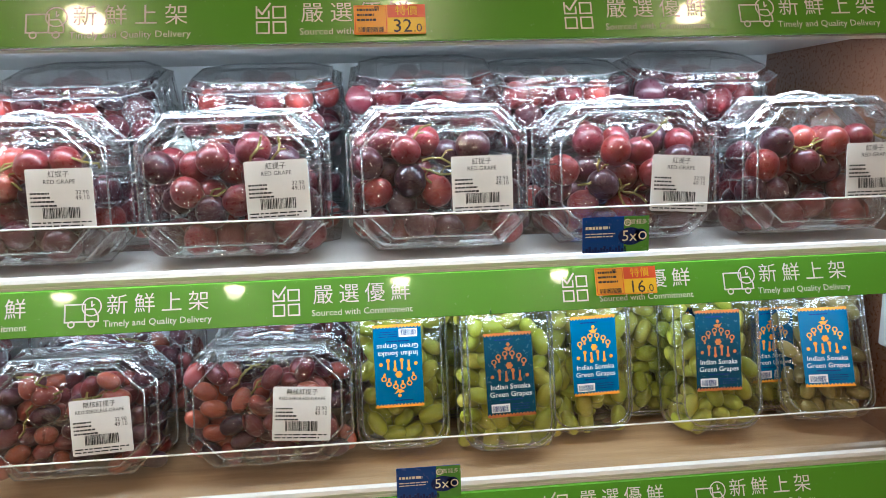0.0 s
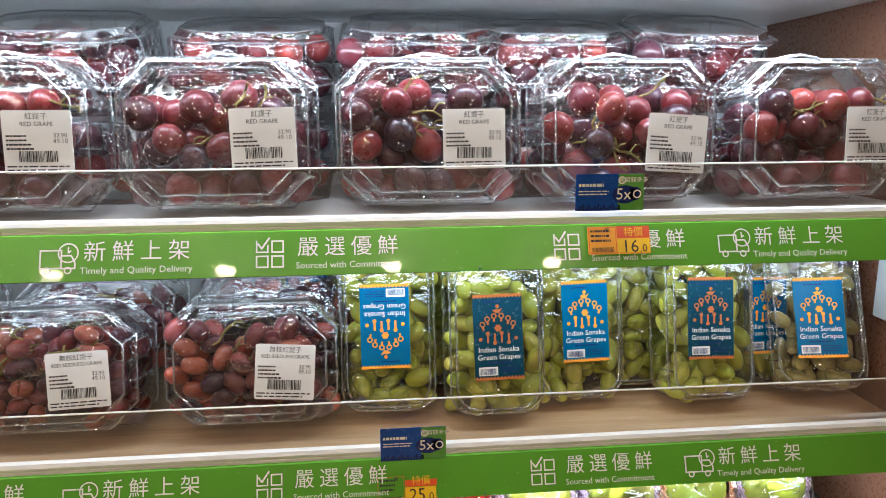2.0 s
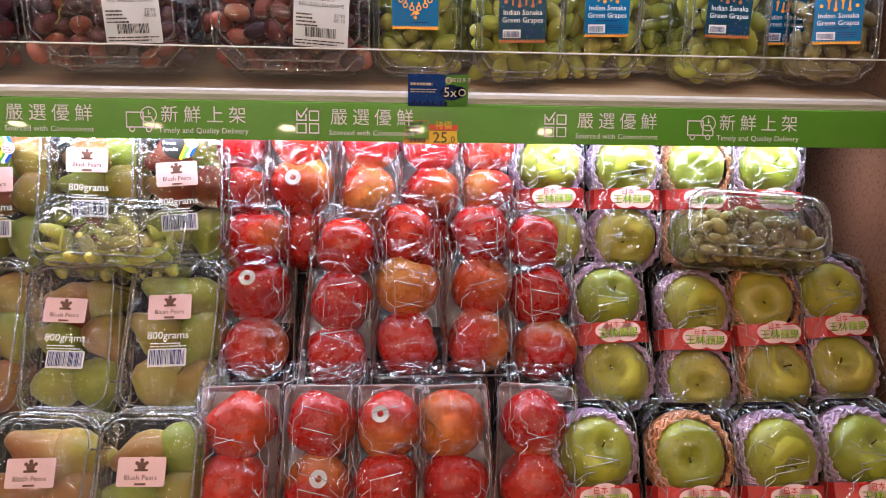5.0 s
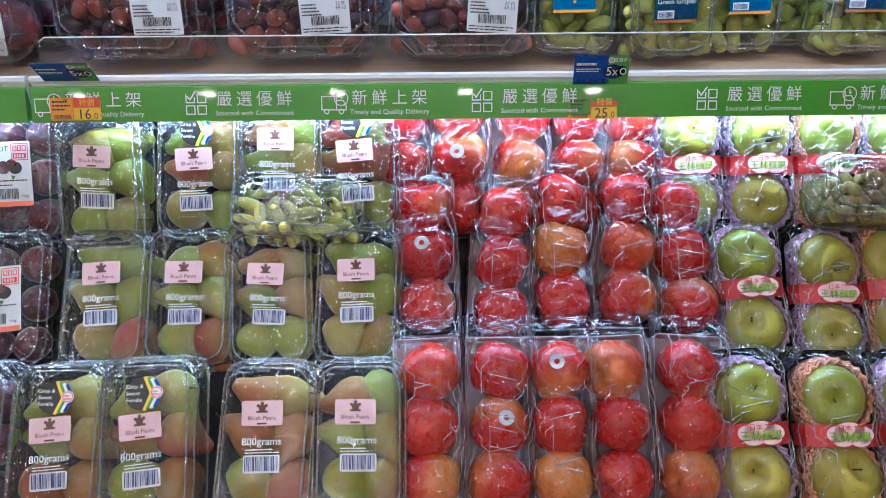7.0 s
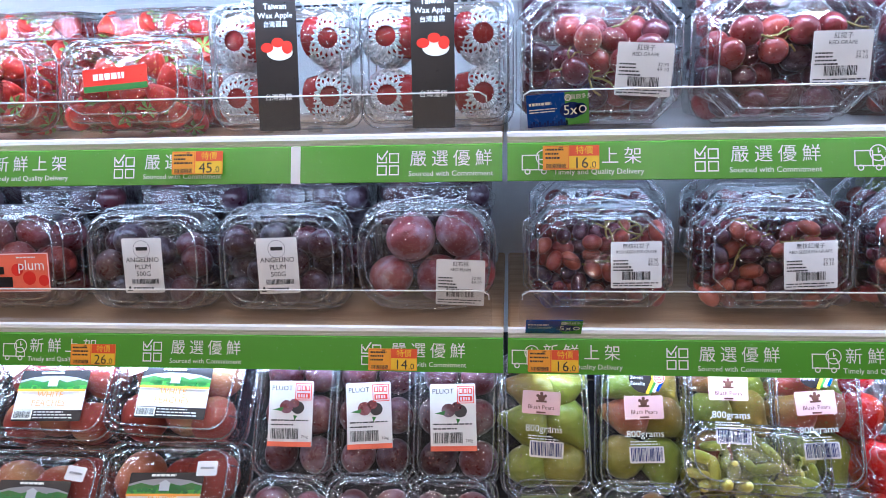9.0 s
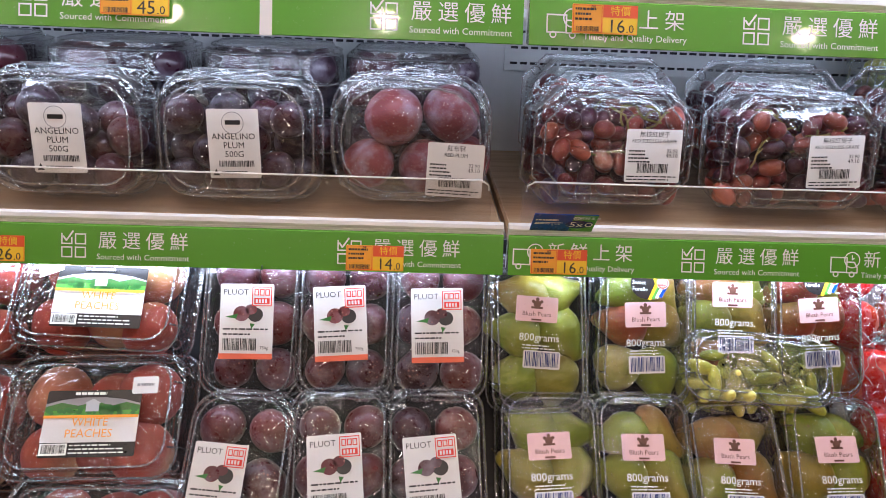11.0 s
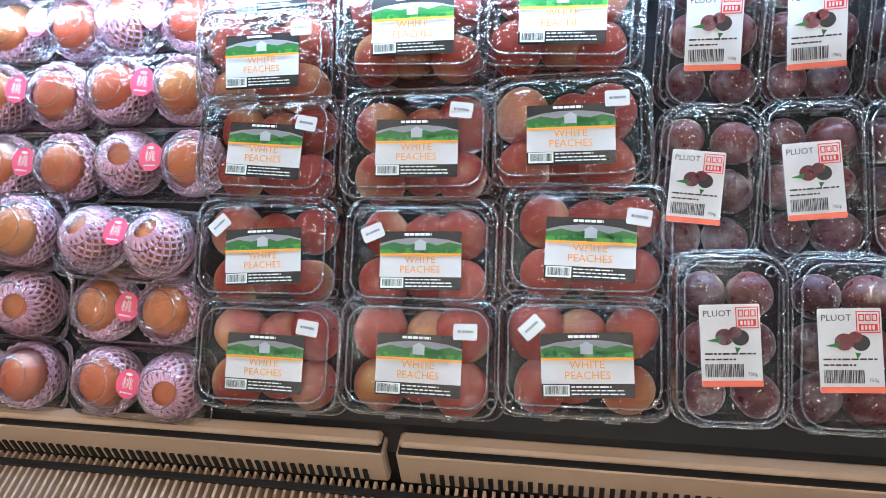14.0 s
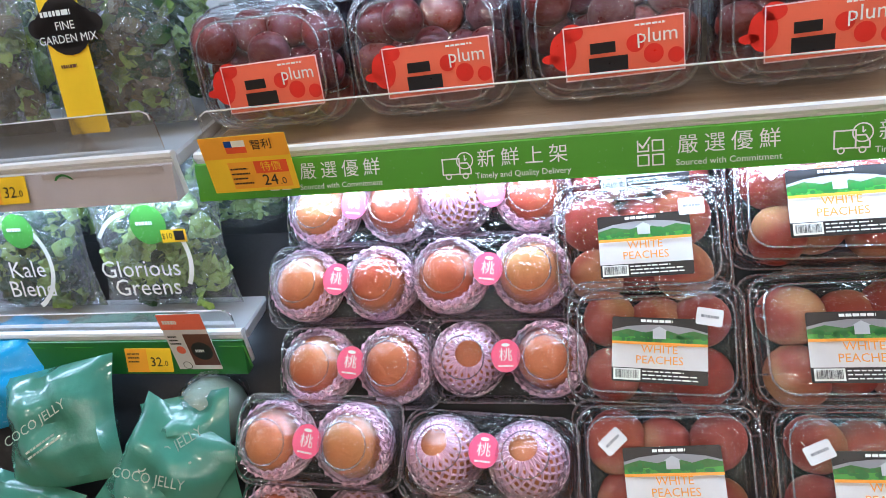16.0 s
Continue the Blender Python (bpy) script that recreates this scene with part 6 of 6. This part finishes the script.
PX = [(-1.528, -1.539, -1.551, -1.556, -1.556), (-1.324, -1.328, -1.338, -1.350, -1.356), (-1.118, -1.118, -1.142, -1.160, -1.168)]
PR = [(0.544, 0.637), (0.643, 0.739), (0.742, 0.842), (0.833, 0.936), (0.900, 1.02)]
for c in range(3):
    for r in range(5):
        y, z = PR[r]
        o = (0, 0, 0.012)[c]
        if r == 3:
            y, z = y + (-0.010, 0.010, 0.004)[c], z + (-0.002, 0.030, 0.024)[c]
        elif r == 0:
            y, z = y + (0.002, 0.006, 0.001)[c], z + (0.003, 0.007, 0.003)[c]
        if r == 4:
            first_or_copy(("pb", 2), peach_box(192), on_slope(PX[c][r], y + (0, 0.022, 0.022)[c], z + (-0.012, 0.010, 0.010)[c], 62, 0.142, 0.088))
            continue
        key = (r * 2 + c) % 5
        first_or_copy(("pb", key), peach_box(190 + key), on_slope(PX[c][r], y + o, z + o, 46 if r < 3 else 50, 0.146, 0.091, ((0, 1, -2, 2), (0, 0, 1, -1), (1, 0, 2, -2))[c][r]) @ Matrix.Scale(1.03, 4))

PK = [(-1.960, 0.516, 0.607, 0), (-1.732, 0.514, 0.606, 1), (-1.975, 0.588, 0.682, 1), (-1.742, 0.587, 0.681, 2), (-1.972, 0.640, 0.775, 2), (-1.926, 0.727, 0.826, 2), (-1.726, 0.734, 0.834, 3), (-1.951, 0.803, 0.905, 2), (-1.747, 0.808, 0.910, 2), (-1.928, 0.873, 0.978, 2), (-1.742, 0.878, 0.982, 0)]
FULL = [(1, 0), (0, 1), (0, 0), (1, 0)]
for k, (x, y, z, v) in enumerate(PK):
    first_or_copy(("twin", v), twin_box(200 + v, FULL[v]), on_slope(x, y, z, 46 if k < 9 else 52, 0.111, 0.0985, (0, -2, -2, 0, -1, 1, 0, 0, 0, 1, 0)[k]) @ Matrix.Scale(1.045, 4))
first_or_copy(("twin", 4), twin_box(204, (1, 1)), on_slope(-1.752, 0.640, 0.778, 30, 0.111, 0.0985, -3) @ Matrix.Scale(1.045, 4))


# ---------------- salad bags in the next bay ----------------
def pillow(w, h, d, seed, n=14, m_=16, amp=0.004, name="film", mt="film"):
    """Filled pillow bag with crimped ends; stands in the x-y plane, face along z."""
    rs = np.random.RandomState(seed)
    ph = rs.rand(4) * 6.28
    g = Geo()
    for sgn in (1, -1):
        v, f = [], []
        for i in range(m_):
            for j in range(n):
                a, b = i / (m_ - 1), j / (n - 1)
                swell = (math.sin(math.pi * min(1, max(0, a))) ** 0.5) * (math.sin(math.pi * b) ** 0.5)
                q = amp * (math.sin(11 * b + ph[0] + 6 * a) + math.sin(17 * a + ph[1]) * 0.7 + rs.uniform(-0.5, 0.5))
                v.append(((b - 0.5) * w * (1 - 0.10 * math.sin(math.pi * a)), a * h, d / 2 + sgn * (d / 2 * swell + q * swell)))
        for i in range(m_ - 1):
            for j in range(n - 1):
                q = (i * n + j, i * n + j + 1, (i + 1) * n + j + 1, (i + 1) * n + j)
                f.append(q if sgn > 0 else q[::-1])
        g.add(v, f)
    return g.mesh(name, M[mt])


def leaf_mesh(seed, s, mt):
    rs = np.random.RandomState(seed)
    v, f, n, m_ = [], [], 5, 6
    for i in range(m_):
        a = i / (m_ - 1)
        for j in range(n):
            b = j / (n - 1) - 0.5
            wd = s * 0.8 * math.sin(math.pi * (0.08 + 0.9 * a)) ** 0.8 * (1 + 0.15 * rs.uniform(-1, 1))
            v.append((b * wd, a * s, s * (0.16 * math.sin(6 * b + i * 1.7) + 0.14 * math.sin(4 * a + seed))))
    for i in range(m_ - 1):
        for j in range(n - 1):
            f.append((i * n + j, i * n + j + 1, (i + 1) * n + j + 1, (i + 1) * n + j))
    return me("leaf", v, f, M[mt])


LEAVES = {k: [leaf_mesh(s, 0.036, k) for s in range(3)] for k in ("leafy", "leafy_dark", "leafy_red")}


def salad_bag(label, w, h, kinds_, prints, m, seed):
    rs = np.random.RandomState(seed)
    b = empty("salad_bag", label, "salad bag", "salad bags", m)
    for k in range(110):
        kd = kinds_[rs.randint(len(kinds_))]
        part("leaf", LEAVES[kd][rs.randint(3)], b, pose(rs.uniform(-0.30, 0.30) * w, rs.uniform(0.12, 0.78) * h, 0.036 + rs.uniform(-0.016, 0.012), rs.uniform(-35, 35), rs.uniform(-40, 40), rs.uniform(0, 360)))
    part("film", pillow(w, h, 0.078, seed), b, None, "clear crinkled film bag")
    for mt, items, dz in prints:
        part("print", flat(items, 0.0).mesh("print", M[mt], False), b, pose(0, h * 0.45, 0.0825 + dz))
    return b


def arc(cx, cy, r, w, a0, a1, n=14):
    return [("l", cx + r * math.cos(radians(a0 + (a1 - a0) * k / n)), cy + r * math.sin(radians(a0 + (a1 - a0) * k / n)), cx + r * math.cos(radians(a0 + (a1 - a0) * (k + 1) / n)), cy + r * math.sin(radians(a0 + (a1 - a0) * (k + 1) / n)), w) for k in range(n)]


salad_bag("clear film bag of curly green salad leaves with white lettering", 0.225, 0.185, ["leafy", "leafy", "leafy", "leafy", "leafy_dark"], [("print_white", [("t", "Glorious", -0.01, -0.012, 0.036), ("t", "Greens", -0.005, -0.04, 0.036)] + arc(0.0, 0.0, 0.072, 0.007, -30, 40) + arc(0.0, 0.0, 0.072, 0.006, 100, 150), 0.0), ("cardgreen", [("c", 0.02, 0.052, 0.028)], 0.001), ("print_white", lines(0.002, 0.052, 0.040, 1, 0.01, 0.005, 3), 0.002), ("yellow", [("r", 0.038, 0.026, 0.076, 0.044)], 0.0025), ("print_black", [("t", "$10", 0.047, 0.035, 0.011), ("r", 0.058, 0.029, 0.073, 0.042)], 0.0032)], upright(-2.225, 0.803, 0.836, 0.078, 76), 301)
salad_bag("clear film bag of dark kale leaves with white lettering", 0.225, 0.185, ["leafy_dark", "leafy_dark", "leafy"], [("print_white", [("t", "Kale", 0.03, -0.008, 0.036), ("t", "Blend", 0.03, -0.038, 0.036)] + arc(0.0, 0.0, 0.074, 0.007, -60, 40), 0.0), ("cardgreen", [("c", 0.035, 0.052, 0.026)], 0.001), ("print_white", lines(0.018, 0.052, 0.053, 1, 0.01, 0.005, 3), 0.002)], upright(-2.455, 0.805, 0.836, 0.078, 76), 302)
salad_bag("clear film bag of dark kale leaves behind the front row", 0.2, 0.19, ["leafy_dark", "leafy"], [], upright(-2.40, 0.94, 0.836, 0.078, 84), 306)
salad_bag("clear film bag of mixed salad leaves behind the front row", 0.2, 0.2, ["leafy", "leafy_dark"], [], upright(-2.20, 0.945, 1.107, 0.078, 84), 307)
salad_bag("clear film bag of mixed salad leaves at the shelf back", 0.2, 0.2, ["leafy_dark", "leafy"], [], upright(-2.42, 0.95, 1.107, 0.078, 84), 308)
salad_bag("clear film bag of dark kale leaves standing behind", 0.2, 0.19, ["leafy_dark", "leafy"], [("yellow", [("r", 0.07, 0.05, 0.1, 0.068)], 0.0), ("cardgreen", [("c", 0.06, 0.085, 0.02)], 0.0)], upright(-2.17, 0.95, 0.836, 0.078, 84), 303)
salad_bag("clear film bag of garden mix salad, yellow band, black badge", 0.2, 0.205, ["leafy_red", "leafy", "leafy_red", "leafy_dark"], [("yellow", [("r", -0.052, -0.092, 0.004, 0.115)], 0.0), ("black_card", [("c", -0.02, 0.036, 0.044, 0.026), ("c", -0.02, 0.036, 0.034, 0.034), ("c", -0.056, 0.036, 0.016, 0.012), ("c", 0.016, 0.036, 0.016, 0.012)], 0.0012), ("print_white", [("t", "FINE", -0.02, 0.036, 0.0135), ("t", "GARDEN MIX", -0.02, 0.021, 0.0135)] + lines(-0.05, 0.048, 0.01, 1, 0.01, 0.006, 4), 0.002), ("brown_print", lines(-0.04, -0.012, -0.008, 1, 0.01, 0.004, 4), 0.0012)], upright(-2.195, 0.825, 1.107, 0.078, 76), 304)
salad_bag("clear film bag of garden mix salad on the upper shelf", 0.2, 0.2, ["leafy_red", "leafy"], [("yellow", [("r", -0.05, -0.09, 0.004, 0.11)], 0.0)], upright(-2.41, 0.83, 1.107, 0.078, 76), 305)

card = empty("shelf_card", "red and white product card on the lower shelf edge", "shelf card", "", pose(-2.165, 0.765, 0.833, 90, 0, 0))
part("card", sheet(0.068, 0.105, 0.001, 0.0008).mesh("card", M["paper"], False), card)
part("header", flat([("r", -0.034, 0.026, 0.034, 0.0525), ("c", -0.018, -0.010, 0.007)], 0.0011).mesh("header", M["salmon"], False), card)
part("picture", flat([("r", -0.006, -0.038, 0.034, 0.018)], 0.0011).mesh("picture", M["brown_print"], False), card)
part("print", flat([("c", 0.014, -0.012, 0.016)] + lines(-0.03, 0.012, -0.010, 3, 0.006, 0.003, 3) + [("o", -0.018, -0.038, 0.007, 0.001)], 0.0014).mesh("print", M["black_card"], False), card)
part("print", flat(lines(-0.028, 0.036, 0.004, 1, 0.01, 0.006, 3) + lines(0.004, -0.014, 0.024, 1, 0.01, 0.005, 3), 0.0017).mesh("print", M["print_white"], False), card)
for x, w in ((-2.36, 0.05), (-2.44, 0.04), (-2.11, 0.04)):
    c = empty("shelf_picture", "small dark product picture printed on the strip", "shelf card", "strip pictures", pose(x, 0.7745, 0.803, 90, 0, 0))
    part("card", sheet(w, 0.036, 0.001, 0.0006).mesh("card", M["cardgreen"], False), c)
    part("print", flat([("c", 0, 0.004, 0.013, 0.010)], 0.001).mesh("print", M["black_card"], False), c)
    part("print", flat(lines(-0.01, 0.002, 0.011, 1, 0.01, 0.004, 3) + lines(-0.015, -0.014, 0.016, 1, 0.01, 0.003, 3), 0.0014).mesh("print", M["print_white"], False), c)
v = empty("strip_picture", "printed trees and lettering on the grey strip", "shelf card", "strip pictures", pose(-2.19, 0.7745, 1.078, 90, 0, 0))
part("card", sheet(0.17, 0.04, 0.001, 0.0006).mesh("card", M["strip_grey"], False), v)
part("print", flat([("c", 0.02 + 0.02 * k, -0.013, 0.011, 0.008) for k in range(4)], 0.001).mesh("print", M["hill"], False), v)
part("print", flat([("o", -0.055, 0.003, 0.016, 0.003)] + lines(-0.034, 0.004, 0.02, 2, 0.010, 0.006, 3), 0.0012).mesh("print", M["green_dark"], False), v)


def film_bag(x, y, z, w, h, d, tilt, rz, mt, seed, name="coconut_bag", label="pale green film bag of coconut jelly lying on the deck"):
    b = empty(name, label, "bag", "film bags", on_slope(x, y, z, tilt, h, d, rz))
    part("film", pillow(w, h, d, seed, amp=0.007, mt=mt), b)
    if mt != "bag_blue":
        part("print", flat([("t", "COCO JELLY", 0, 0.0, 0.019)] + lines(-0.03, -0.03, 0.03, 2, 0.008, 0.003, seed), 0.0).mesh("print", M["coconut"], False), b, pose(0.0, h * 0.55, d + 0.010, 0, 0, 20))
    return b


film_bag(-2.225, 0.62, 0.735, 0.17, 0.17, 0.075, 50, -28, "bag_green", 311)
film_bag(-2.345, 0.66, 0.775, 0.19, 0.17, 0.08, 50, 12, "bag_green", 312)
film_bag(-2.270, 0.53, 0.630, 0.17, 0.15, 0.075, 48, 18, "bag_olive", 313, label="olive film bag of coconut jelly lying on the deck")
film_bag(-2.165, 0.535, 0.628, 0.15, 0.13, 0.07, 46, -14, "bag_green", 317)
film_bag(-2.150, 0.650, 0.742, 0.14, 0.15, 0.07, 50, 10, "bag_green", 318)
film_bag(-2.36, 0.49, 0.585, 0.16, 0.13, 0.07, 44, 24, "bag_olive", 320, label="olive film bag of coconut jelly lying on the deck")
film_bag(-2.43, 0.56, 0.660, 0.17, 0.16, 0.075, 48, -12, "bag_green", 314)
film_bag(-2.50, 0.72, 0.80, 0.20, 0.14, 0.08, 50, 14, "bag_blue", 315, "blue_bag", "blue film bag lying on the deck")
for k, (x, y, z) in enumerate(((-2.150, 0.735, 0.738),)):
    c = empty("young_coconut", "trimmed white young coconut in clear film", "coconut", "young coconuts", pose(x, y, z, 35, 10 * k, 0))
    part("nut", me("nut", *revolve([(0.0004, -0.048), (0.030, -0.047), (0.046, -0.030), (0.050, 0.0), (0.040, 0.026), (0.018, 0.046), (0.0004, 0.050)], 14, 0.03, k), M["coconut"]), c)
    part("film", me("film", *revolve([(0.0004, -0.051), (0.034, -0.050), (0.050, -0.032), (0.054, 0.0), (0.044, 0.030), (0.022, 0.049), (0.0004, 0.054)], 14, 0.08, k + 4), M["wrap"]), c)

bumper_tag = empty("price_tag", "orange paper price tag on the front bumper strip", "price tag", "price tags", pose(-2.045, 0.3525, 0.4365, 29.5, 0, 0))
part("card", sheet(0.07, 0.032, 0.001, 0.0008).mesh("card", M["orange"], False), bumper_tag)
part("header", flat([("r", -0.002, 0.002, 0.035, 0.016)], 0.0011).mesh("header", M["redtag"], False), bumper_tag)
part("print", flat(lines(-0.032, 0.008, -0.006, 3, 0.006, 0.0025, 3) + [("r", 0.004, -0.012, 0.026, -0.001)], 0.0014).mesh("print", M["print_black"], False), bumper_tag)
